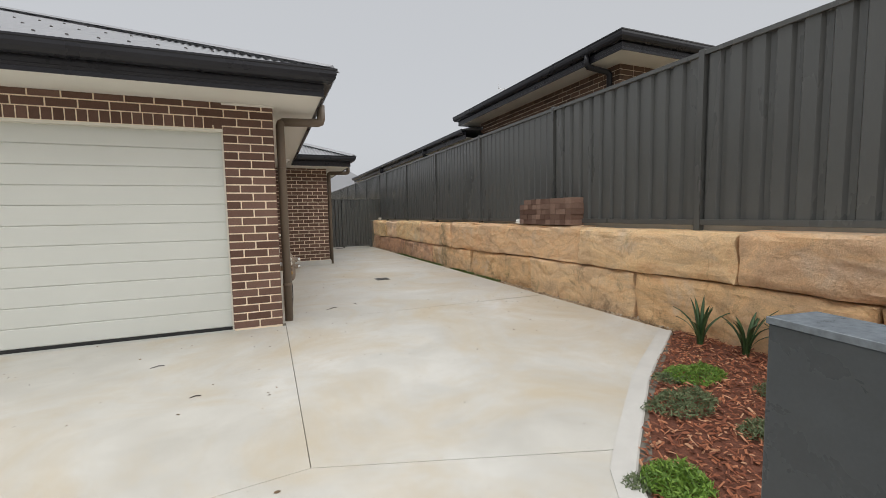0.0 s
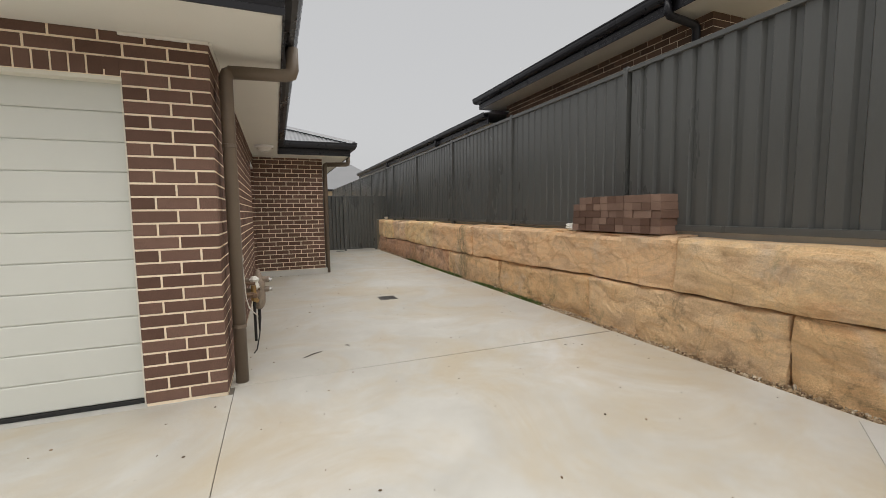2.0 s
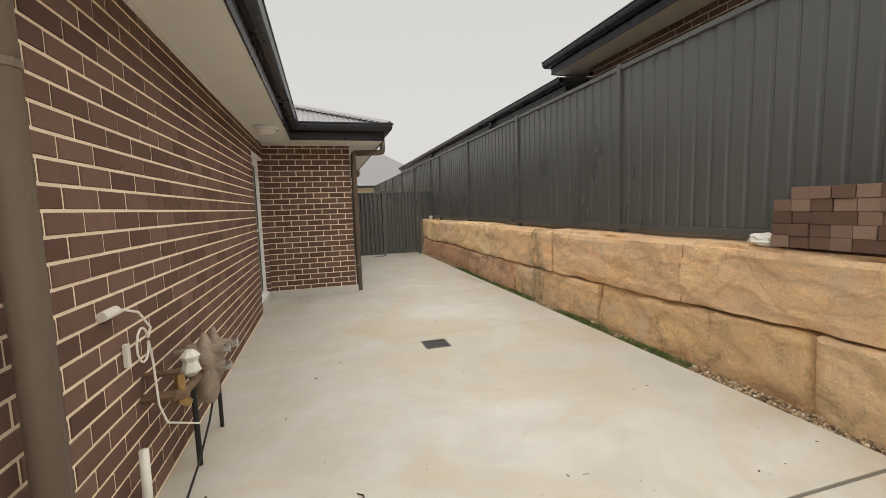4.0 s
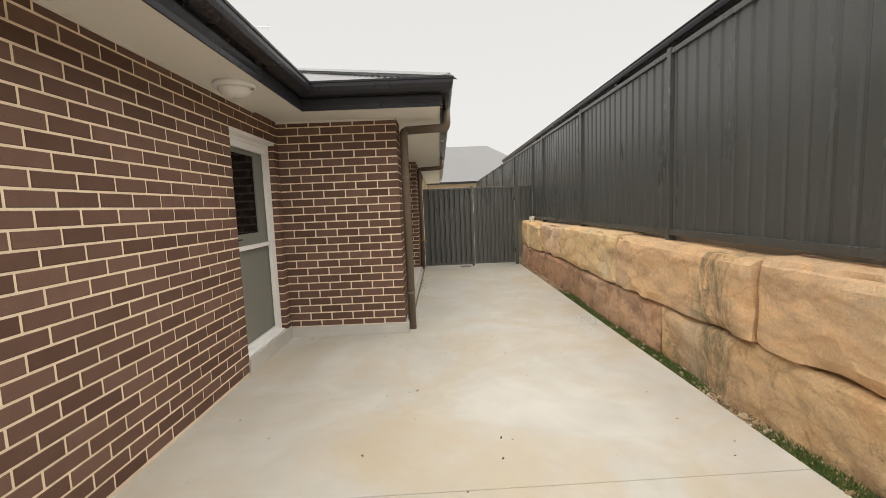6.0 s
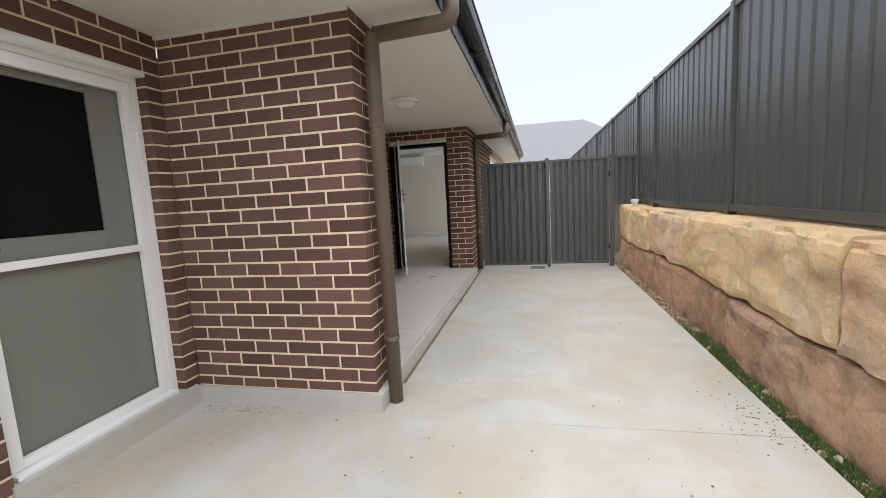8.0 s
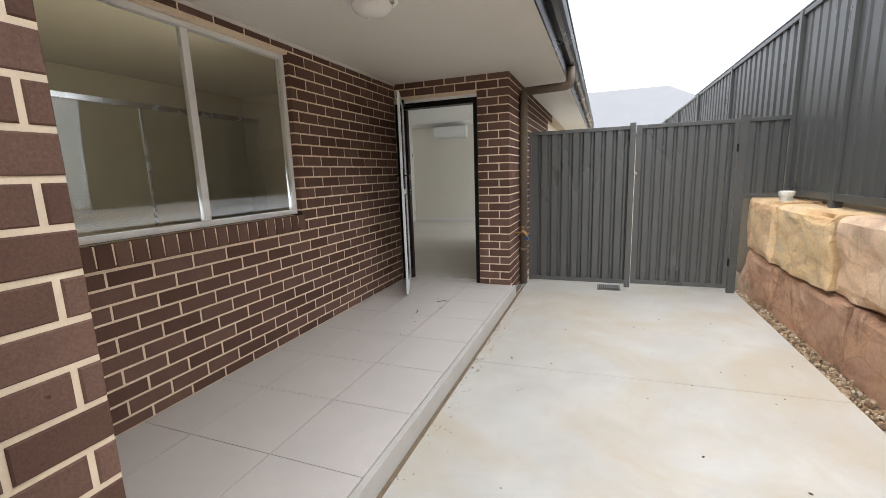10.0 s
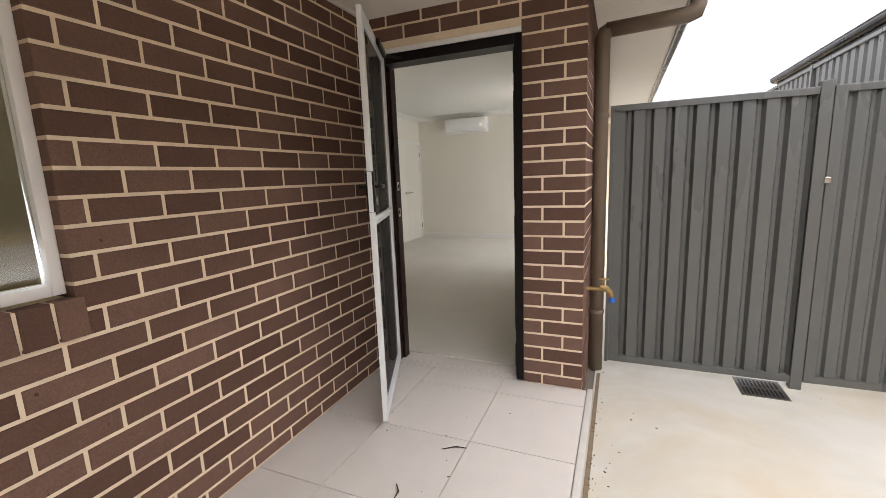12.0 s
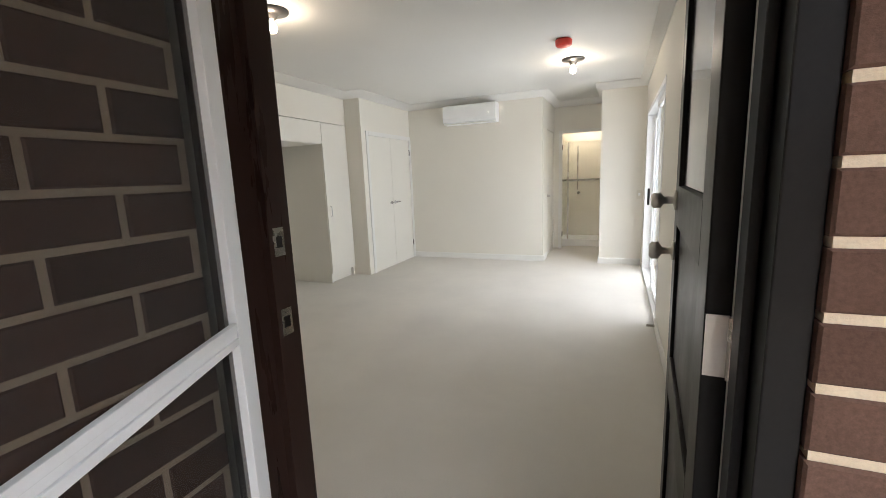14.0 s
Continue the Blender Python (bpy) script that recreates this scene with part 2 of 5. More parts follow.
M_PVC = plain("white_pvc", (0.74, 0.72, 0.66), 0.45, 0, 0.08, 10, 100, 0.02)
M_BLUE = plain("blue_plastic", (0.02, 0.13, 0.55), 0.4, 0, 0.1, 10, 100, 0.0)
M_RED = plain("red_plastic_cover", (0.72, 0.06, 0.04), 0.4, 0, 0.08, 10, 100, 0.0)
M_PAVER = brick_material("paver_brown", True, (0.12, 0.068, 0.050), (0.30, 0.20, 0.155))
M_GLASS = clear_glass("window_glass")
M_GLASS_DARK = plain("dark_glass", (0.006, 0.006, 0.007), 0.10, 0, 0.1, 2, 50, 0.0, spec=0.15)
M_LAMP = plain("opal_lamp_glass", (0.86, 0.85, 0.82), 0.25, 0, 0.02, 3, 50, 0.0)
M_SCREEN = plain("black_screen_mesh", (0.014, 0.014, 0.014), 0.5, 0, 0.1, 8, 100, 0.0)
M_LETTERBOX = plain("letterbox_charcoal", (0.050, 0.059, 0.067), 0.30, 0.0, 0.18, 9, 120, 0.03)
M_MULCH = plain("bark_mulch", (0.13, 0.045, 0.024), 0.9, 0, 0.55, 40, 140, 0.8)
M_SOIL = plain("gravel_soil", (0.19, 0.145, 0.095), 0.95, 0, 0.35, 25, 180, 0.8)
M_GROUND = plain("bare_ground", (0.20, 0.17, 0.12), 0.95, 0, 0.3, 1.5, 40, 0.5)


def island_material(name, stops, rough):
    m, n, l, b = nodes_of(name)
    rnd = n.new("ShaderNodeNewGeometry").outputs["Random Per Island"]
    col = ramp(n, l, rnd, stops)
    col = mixed(n, l, 0.5, col, ramp(n, l, noise_tex(n, l, 90, 3, 0.6), [(0.3, (0.7,) * 3), (0.7, (1.2,) * 3)]), "MULTIPLY")
    l.new(col, b.inputs["Base Color"])
    b.inputs["Roughness"].default_value = rough
    return m


M_CHIPS = island_material("bark_chips", [(0, (0.12, 0.042, 0.024)), (0.45, (0.27, 0.090, 0.044)), (0.8, (0.39, 0.150, 0.072)), (1, (0.55, 0.32, 0.19))], 0.85)
M_PEBBLES = island_material("gravel_pebbles", [(0, (0.16, 0.10, 0.06)), (0.4, (0.33, 0.23, 0.13)), (0.8, (0.48, 0.37, 0.24)), (1, (0.62, 0.55, 0.44))], 0.85)
M_LEAF_BRIGHT = island_material("groundcover_leaf", [(0, (0.07, 0.145, 0.015)), (0.5, (0.13, 0.245, 0.025)), (1, (0.20, 0.32, 0.045))], 0.6)
M_LEAF_DULL = island_material("dull_shrub_leaf", [(0, (0.065, 0.10, 0.04)), (0.5, (0.115, 0.15, 0.065)), (1, (0.17, 0.20, 0.10))], 0.7)
M_STRAP = plain("strap_leaf", (0.045, 0.095, 0.032), 0.45, 0, 0.25, 12, 60, 0.05)
M_MOSS = island_material("moss_blades", [(0, (0.035, 0.07, 0.012)), (0.5, (0.075, 0.13, 0.02)), (1, (0.15, 0.19, 0.05))], 0.8)


# ---- mesh helpers ----
def done(name, bm, material, smooth=False):
    me = bpy.data.meshes.new(name)
    bmesh.ops.recalc_face_normals(bm, faces=bm.faces)
    bm.to_mesh(me)
    bm.free()
    for m in material if isinstance(material, (list, tuple)) else [material]:
        me.materials.append(m)
    if smooth:
        me.shade_smooth()
    return me


def base_of(name, x, y, z):
    ob = new(name)
    ob.empty_display_size = 0.1
    ob.location = (x, y, z)
    return ob


def hold(ob, parent):
    ob.parent = parent
    m, p = Matrix(), parent
    while p is not None:
        m = p.matrix_parent_inverse @ p.matrix_basis @ m if p.parent else p.matrix_basis @ m
        p = p.parent
    ob.matrix_parent_inverse = m.inverted()
    return ob


def part(name, bm, material, parent=None, label="", smooth=False):
    """One mesh object, built in world coordinates, under a thing or a part."""
    ob = new(name, done(name, bm, material, smooth))
    if parent is not None:
        hold(ob, parent)
    return tagged(ob, label=label)


def setting(name, bm, material, label="", smooth=False):
    return tagged(part(name, bm, material, None, label, smooth), kind="structure")


def boxes(*spans, bevel=0.0):
    bm = bmesh.new()
    for x0, y0, z0, x1, y1, z1 in spans:
        v = [bm.verts.new((x, y, z)) for z in (z0, z1) for y in (y0, y1) for x in (x0, x1)]
        for f in ((0, 2, 3, 1), (4, 5, 7, 6), (0, 1, 5, 4), (2, 6, 7, 3), (0, 4, 6, 2), (1, 3, 7, 5)):
            bm.faces.new([v[i] for i in f])
    if bevel:
        bmesh.ops.bevel(bm, geom=list(bm.edges), offset=bevel, segments=2, affect="EDGES", profile=0.6)
    return bm


def tube(points, r, seg=12, bm=None):
    """A round pipe along points, mitred at the bends."""
    bm = bm or bmesh.new()
    pts = [Vector(p) for p in points]
    rings, up = [], None
    for i, p in enumerate(pts):
        a = (pts[i] - pts[i - 1]).normalized() if i else (pts[1] - pts[0]).normalized()
        b = (pts[i + 1] - pts[i]).normalized() if i + 1 < len(pts) else a
        t = (a + b).normalized()
        if up is None:
            up = Vector((0, 0, 1)) if abs(t.z) < 0.9 else Vector((1, 0, 0))
        side = t.cross(up).normalized()
        up = side.cross(t).normalized()
        rr = r[i] if isinstance(r, (list, tuple)) else r
        k = 1 / max(0.5, math.sqrt((1 + a.dot(b)) / 2))
        rings.append([bm.verts.new(p + (side * math.cos(q) + up * math.sin(q)) * rr * (k if 0 < i < len(pts) - 1 else 1)) for q in (2 * math.pi * j / seg for j in range(seg))])
    for a, b in zip(rings, rings[1:]):
        for j in range(seg):
            bm.faces.new((a[j], a[(j + 1) % seg], b[(j + 1) % seg], b[j]))
    bm.faces.new(rings[0])
    bm.faces.new(rings[-1][::-1])
    return bm


def lathe(profile, centre, seg=28, bm=None):
    """Turns (radius, height) pairs about a vertical axis."""
    bm = bm or bmesh.new()
    c = Vector(centre)
    rings = [[bm.verts.new(c + Vector((r * math.cos(q), r * math.sin(q), h))) for q in (2 * math.pi * j / seg for j in range(seg))] for r, h in profile]
    for a, b in zip(rings, rings[1:]):
        for j in range(seg):
            bm.faces.new((a[j], a[(j + 1) % seg], b[(j + 1) % seg], b[j]))
    bm.faces.new(rings[0])
    bm.faces.new(rings[-1][::-1])
    return bm


def rightward(path):
    """Mitred offsets to the right of a flat path, one a corner."""
    out = []
    for i, p in enumerate(path):
        dirs = []
        if i:
            dirs.append((Vector(path[i]) - Vector(path[i - 1])).normalized())
        if i + 1 < len(path):
            dirs.append((Vector(path[i + 1]) - Vector(path[i])).normalized())
        n = [Vector((d.y, -d.x)) for d in dirs]
        m = sum(n, Vector((0, 0))) / len(n)
        out.append(m / m.length_squared)
    return out


def sweep(profile, path, bm=None):
    """Carries a closed (outward, height) profile along a flat path; outward is to the right."""
    bm = bm or bmesh.new()
    rings = [[bm.verts.new((p[0] + m.x * d, p[1] + m.y * d, z)) for d, z in profile] for p, m in zip(path, rightward(path))]
    k = len(profile)
    for a, b in zip(rings, rings[1:]):
        for j in range(k):
            bm.faces.new((a[j], a[(j + 1) % k], b[(j + 1) % k], b[j]))
    bm.faces.new(rings[0])
    bm.faces.new(rings[-1][::-1])
    return bm


def slab(outline, z0, z1, bm=None):
    bm = bm or bmesh.new()
    lo = [bm.verts.new((x, y, z0)) for x, y in outline]
    hi = [bm.verts.new((x, y, z1)) for x, y in outline]
    bm.faces.new(lo[::-1])
    bm.faces.new(hi)
    for i in range(len(outline)):
        j = (i + 1) % len(outline)
        bm.faces.new((lo[i], lo[j], hi[j], hi[i]))
    return bm


# ---- plan ----
SOFFIT = 2.40
WING_Y, NIB_Y, PORCH_Y = 5.87, 6.27, 10.33
WING_X, PORCH_X, SIDE_X = 1.305, -0.06, 1.27
SLAB_Z = 0.122
GATE_Y = 11.01
STONE_X, FENCE_X = 3.70, 3.97

# ground under and around everything
setting("ground", boxes((-60, -60, -0.5, 90, 90, -0.085)), M_GROUND)


# ---- concrete drive in cast slabs ----
def joint_y(x):
    return -2.92 - 0.33 * max(0.0, x - 0.03) + 0.11 * min(0.0, x)


G = 0.0022
curve = [(3.60, -2.02), (3.18, -2.30), (2.74, -2.58), (2.36, -2.84), (2.02, -3.11)]
drive = tagged(base_of("driveway", 1.5, 0, 0), "pale grey broomed concrete driveway with clay stains", "driveway", kind="structure")
bays = [
    [(-8, joint_y(-8) + G), (0.03 - G, joint_y(0.03) + G), (0.03 - G, -0.012), (-8, -0.012)],
    [(0.03 + G, joint_y(0.03) + G), (1.60, joint_y(1.60) + G), (2.02, -3.11)] + curve[-2::-1] + [(3.60, 0.13 - G), (0.03 + G, 0.13 - G)],
    [(-8, -9.0), (1.25, -9.0), (1.05, -5.2), (1.12, -4.3), (1.25, -3.85), (1.42, -3.60), (1.59, joint_y(1.60) - G), (0.03, joint_y(0.03) - G), (-8, joint_y(-8) - G)],
    [(0.0, 0.13 + G), (3.60, 0.15 + G), (3.60, 3.18 - G), (0.0, 3.08 - G)],
    [(0.0, 3.08 + G), (3.60, 3.18 + G), (3.59, 5.865 - G), (1.318, 5.825 - G), (1.318, WING_Y), (0.0, WING_Y)],
    [(1.3225, 5.825 + G), (3.59, 5.865 + G), (3.60, 8.68 - G), (1.3225, 8.60 - G)],
    [(1.3225, 8.60 + G), (3.60, 8.68 + G), (3.60, GATE_Y + 0.4), (1.32, GATE_Y + 0.4)],
]
for outline in bays:
    bm = slab(outline, -0.08, 0.0)
    top = [e for e in bm.edges if all(v.co.z > -0.001 for v in e.verts)]
    bmesh.ops.bevel(bm, geom=top, offset=0.002, segments=1, affect="EDGES")
    part("slab", bm, M_CONCRETE, drive)
part("joint_filler", slab([(-8, -9), (1.0, -9), (1.0, -4.6), (1.2, -3.9), (2.0, -3.15), (3.58, -2.05), (3.58, 11.4), (-8, 11.4)], -0.084, -0.007), M_JOINT, drive)
part("slab", boxes((SIDE_X, GATE_Y + 0.41, -0.08, 3.60, 24, -0.004)), M_CONCRETE, drive)
# raised border along the garden bed
part("border", sweep([(-0.12, -0.05), (-0.12, 0.006), (-0.01, 0.008), (0.0, 0.0), (0.0, -0.05)], [(1.05, -5.2), (1.12, -4.3), (1.25, -3.85), (1.42, -3.60), (1.62, -3.43), (2.02, -3.11), (2.36, -2.84), (2.74, -2.58), (3.18, -2.30), (3.60, -2.02)][::1]), M_EDGE, drive)


# ---- brick walls ----
BRICK_MESH = {}


def brick_mesh(length, height):
    key = (round(length, 3), round(height, 3))
    if key not in BRICK_MESH:
        bm = bmesh.new()
        a, h, c = key[0] / 2, key[1] / 2, 0.0035
        rings = [[bm.verts.new((x, y, z)) for x, z in ((-w, -k), (w, -k), (w, k), (-w, k))] for y, w, k in ((0.1085, a, h), (c, a, h), (0, a - c, h - c))]
        for p, q in zip(rings, rings[1:]):
            for j in range(4):
                bm.faces.new((p[j], p[(j + 1) % 4], q[(j + 1) % 4], q[j]))
        bm.faces.new(rings[2])
        BRICK_MESH[key] = done("brick", bm, M_BRICK)
    return BRICK_MESH[key]


class Wall:
    """A straight brick wall: its corner, its run along u, and the way n that it faces."""

    def __init__(self, name, corner, u, n, length, openings=(), z0=0.0, thick=0.11, label="dark brown face brick wall with cream mortar"):
        self.name, self.o, self.u, self.n, self.length, self.openings = name, Vector(corner), Vector(u), Vector(n), length, openings
        self.bricks = []
        openings = [(a - 0.004, b + 0.004, c, d + 0.003) for a, b, c, d in openings]
        cuts_u = sorted({0.004, length} | {min(length, max(0.004, v)) for q in openings for v in q[:2]})
        cuts_z = sorted({z0, SOFFIT} | {v for q in openings for v in q[2:]})
        spans = []
        for a, b in zip(cuts_u, cuts_u[1:]):
            for c, d in zip(cuts_z, cuts_z[1:]):
                mu, mz = (a + b) / 2, (c + d) / 2
                if not any(q[0] < mu < q[1] and q[2] < mz < q[3] for q in openings):
                    p, r = self.o + self.u * a - self.n * 0.0045, self.o + self.u * b - self.n * thick
                    spans.append((min(p.x, r.x), min(p.y, r.y), c, max(p.x, r.x), max(p.y, r.y), d))
        self.ob = setting(name, boxes(*spans), M_MORTAR, label)

    def pose_of(self, mid, z, tilt=0.0):
        inward = -self.n
        u = self.u if self.u.x * inward.y - self.u.y * inward.x > 0 else -self.u
        p = self.o + self.u * mid
        m = Matrix(((u.x, inward.x, 0, p.x), (u.y, inward.y, 0, p.y), (0, 0, 1, z), (0, 0, 0, 1)))
        return m @ Matrix.Rotation(tilt, 4, "Y")

    def lay(self, first, phase, upto=None, rows=range(-1, 28), z_min=0.0):
        """Courses of bricks: first(k) is where row k begins, phase(k) where one of its bricks begins."""
        end = upto or self.length
        for k in rows:
            z0, z1 = max(z_min, 0.013 + 0.086 * k + 0.0063), min(SOFFIT, 0.013 + 0.086 * (k + 1) - 0.0063)
            if z1 - z0 < 0.015:
                continue
            zm = (z0 + z1) / 2
            at = phase(k)
            while at > first(k):
                at -= 0.24
            while at < end:
                pieces = [(max(at + 0.0013, first(k)), min(at + 0.2287, end))]
                for q in self.openings:
                    if q[2] - 0.02 < zm < q[3] + 0.02:
                        pieces = [s for a, b in pieces for s in ((a, min(b, q[0])), (max(a, q[1]), b)) if s[1] - s[0] > 0.02]
                for a, b in pieces:
                    for q in self.openings:
                        if q[2] - 0.02 < zm < q[3] + 0.02:
                            a = q[1] if q[1] <= a < q[1] + 0.035 else a
                            b = q[0] if q[0] - 0.035 < b <= q[0] else b
                    if b - a > 0.035:
                        self.bricks.append((a, b, z0, z1))
                at += 0.24
        return self

    def build(self, near=None):
        """Bricks within the stretch near are single pieces, the rest one joined part."""
        rest = []
        for a, b, z0, z1 in self.bricks:
            m = self.pose_of((a + b) / 2, (z0 + z1) / 2, random.uniform(-0.003, 0.003)) @ Matrix.Translation((0, random.uniform(-0.0012, 0.0012), 0))
            if near is None or near[0] <= (a + b) / 2 <= near[1]:
                ob = new("brick", brick_mesh(b - a, z1 - z0))
                ob.matrix_basis = m
                ob.parent = self.ob
            else:
                rest.append((m, (b - a) / 2, (z1 - z0) / 2))
        if rest:
            verts, faces, c = [], [], 0.0035
            for m, w, h in rest:
                s = len(verts)
                for y, p, q in ((0.1085, w, h), (c, w, h), (0, w - c, h - c)):
                    verts += [tuple(m @ Vector((x, y, z))) for x, z in ((-p, -q), (p, -q), (p, q), (-p, q))]
                for r in (0, 4):
                    faces += [(s + r + j, s + r + (j + 1) % 4, s + r + 4 + (j + 1) % 4, s + r + 4 + j) for j in range(4)]
                faces.append((s + 8, s + 9, s + 10, s + 11))
            me = bpy.data.meshes.new("bricks")
            me.from_pydata(verts, [], faces)
            me.materials.append(M_BRICK_JOINED)
            ob = new("bricks", me)
            ob.parent = self.ob
            tagged(ob, kind="stuff")


GAR_L, GAR_R = 5.35, 0.49
DOOR_B = (4.80, 5.757)
wall_front = Wall("wall_garage_front", (0, 0), (-1, 0), (0, -1), 8.0, [(GAR_R, GAR_L, -1, 2.105)], label="brown brick garage front wall with cream mortar")
wall_side = Wall("wall_garage_side", (0, 0), (0, 1), (1, 0), WING_Y, [(*DOOR_B, -1, 2.165)], label="long brown brick side wall with a laundry door")
wall_wing = Wall("wall_porch_nib", (WING_X, WING_Y), (-1, 0), (0, -1), WING_X, z0=0.115, thick=0.2, label="short brown brick wall beside the porch")
wall_nib = Wall("wall_porch_nib_end", (WING_X, WING_Y), (0, 1), (1, 0), NIB_Y - WING_Y, z0=0.115, thick=1.2, label="brick end of the porch nib wall")
WIN = (6.80, 8.57, 1.10, 2.31)
wall_porch = Wall("wall_porch_side", (PORCH_X, NIB_Y), (0, 1), (1, 0), PORCH_Y - NIB_Y, [(WIN[0] - NIB_Y, WIN[1] - NIB_Y, WIN[2] - 0.12, WIN[3])], label="brown brick wall along the porch with a window")
ENTRY = (-0.03, 0.92, 2.21)
wall_entry = Wall("wall_porch_end", (SIDE_X, PORCH_Y), (-1, 0), (0, -1), SIDE_X - PORCH_X, [(SIDE_X - ENTRY[1], SIDE_X - PORCH_X - 0.002, -1, ENTRY[2])], label="brown brick pier and lintel round the entry door")
SLIDER = (13.65, 15.95)
wall_back = Wall("wall_house_side", (SIDE_X, PORCH_Y), (0, 1), (1, 0), 8.0, [(SLIDER[0] - PORCH_Y, SLIDER[1] - PORCH_Y, 0.10, 2.20)], label="brown brick house wall beyond the gate")

# timber and lining that close the house behind the brick
setting("wall_house_rear", boxes((-8, 18.5, 0, SIDE_X - 0.12, 18.6, SOFFIT)), M_MORTAR)
setting("wall_house_far", boxes((-8.1, -0.1, 0, -8.0, 18.6, SOFFIT)), M_MORTAR)

# concrete edge under the porch nib and the laundry door
upstand = setting("slab_upstand", boxes((0.0, WING_Y - 0.025, -0.05, WING_X + 0.035, WING_Y + 0.15, 0.115), (WING_X - 0.1, WING_Y - 0.02, -0.05, WING_X + 0.03, NIB_Y, 0.112), bevel=0.004), M_EDGE, "bare concrete slab edge under the brick nib")
setting("door_step", boxes((-0.12, DOOR_B[0] - 0.01, -0.05, 0.018, WING_Y - 0.026, 0.135), bevel=0.004), M_EDGE, "concrete slab edge under the laundry door")


# ---- eaves ----
EAVE = [(-8.3, -0.60), (0.45, -0.60), (0.45, 5.36), (1.79, 5.36), (1.79, 19.0)]


def roof_edge(owner, path, z):
    part("fascia", sweep([(0, z - 0.015), (0.012, z - 0.015), (0.016, z + 0.02), (0.010, z + 0.024), (0.016, z + 0.05), (0.010, z + 0.054), (0.016, z + 0.085), (0.012, z + 0.20), (0, z + 0.20)], path), M_GUTTER, owner)
    part("gutter", sweep([(0.018, z + 0.105), (0.06, z + 0.10), (0.095, z + 0.112), (0.118, z + 0.14), (0.128, z + 0.175), (0.128, z + 0.205), (0.136, z + 0.212), (0.136, z + 0.228), (0.120, z + 0.228), (0.118, z + 0.19), (0.10, z + 0.15), (0.03, z + 0.125), (0.018, z + 0.20)], path), M_GUTTER, owner)


eaves = tagged(base_of("roof_edge", 0.45, -0.6, SOFFIT), "charcoal steel fascia and quad gutter round the roof", "gutter", kind="structure")
roof_edge(eaves, EAVE, SOFFIT)
setting("ceiling_soffit", slab([(-8.3, -0.60), (0.45, -0.60), (0.45, 5.36), (1.79, 5.36), (1.79, 19.0), (SIDE_X - 0.03, 19.0), (SIDE_X - 0.03, PORCH_Y + 0.06), (-0.15, PORCH_Y + 0.06), (-0.15, 0.05), (-8.3, 0.05)], SOFFIT, SOFFIT + 0.012), M_SOFFIT, "cream painted eave and porch soffit")
setting("trim_soffit", boxes((0.0, 0.0, SOFFIT - 0.022, 0.02, 5.3, SOFFIT - 0.001), (-0.49, -0.02, SOFFIT - 0.022, 0.0, 0.0, SOFFIT - 0.001), (0.0, WING_Y - 0.02, SOFFIT - 0.022, WING_X, WING_Y, SOFFIT - 0.001), (PORCH_X, NIB_Y, SOFFIT - 0.022, PORCH_X + 0.02, PORCH_Y, SOFFIT - 0.001), bevel=0.003), M_SOFFIT)


def corrugated(width, eave, top_at, place, pitch=0.076, deep=0.009):
    """A corrugated sheet; place(a, s) turns the run along the eave and the way up the slope into space."""
    verts, faces, n = [], [], int(width / (pitch / 6))
    for i in range(n + 1):
        a = i * pitch / 6
        s1 = top_at(a)
        h = deep * math.sin(2 * math.pi * a / pitch)
        for s in (eave, max(eave + 0.01, s1)):
            p = place(a, s)
            verts += [(p[0], p[1], p[2] + h), (p[0], p[1], p[2] + h - 0.003)]
    for i in range(n):
        a, b = 4 * i, 4 * i + 4
        faces += [(a, b, b + 2, a + 2), (a + 1, a + 3, b + 3, b + 1), (a, a + 1, b + 1, b), (a + 2, b + 2, b + 3, a + 3)]
    me = bpy.data.meshes.new("roof_sheet")
    me.from_pydata(verts, [], faces)
    me.materials.append(M_ROOF)
    return me


RISE = 0.41
roof = tagged(base_of("roof", 0, 0, 2.62), "grey corrugated steel hip roof with capped hips", "roof", kind="structure")
for me in (
    corrugated(8.6, 0.0, lambda a: min(a, 4.4), lambda a, s: (0.55 - a, -0.68 + s, 2.625 + RISE * s)),
    corrugated(10.5, 0.0, lambda a: min(a, 4.4), lambda a, s: (0.55 - s, -0.68 + a, 2.625 + RISE * s)),
    corrugated(7.0, 0.0, lambda a: min(a, 5.0), lambda a, s: (1.89 - a, 5.28 + s, 2.615 + 0.372 * s)),
    corrugated(13.6, 0.0, lambda a: min(a, 5.0), lambda a, s: (1.89 - s, 5.28 + a, 2.615 + 0.372 * s)),
):
    hold(new("roof_sheet", me), roof)
for x, y, r, rise in ((0.55, -0.68, 4.4, RISE), (1.89, 5.28, 5.0, 0.372)):
    bm = sweep([(-0.11, 0.0), (-0.09, 0.012), (-0.03, 0.028), (0.0, 0.045), (0.03, 0.028), (0.09, 0.012), (0.11, 0.0), (0, 0.02)], [(x, y), (x - r, y + r)])
    for v in bm.verts:
        v.co.z += 2.630 + rise * ((x - v.co.x) + (v.co.y - y)) / 2
    part("hip_cap", bm, M_ROOF, roof)
bm = bmesh.new()
for row in range(3):
    for i in range(24):
        s = 0.55 + row * 0.85
        a = s + 0.3 + i * 0.228
        lathe([(0.014, 0.0), (0.014, 0.008), (0.006, 0.012)], (0.55 - a, -0.68 + s, 2.632 + RISE * s), 6, bm)
tagged(part("roof_screws", bm, M_DARK_METAL, roof), kind="stuff")


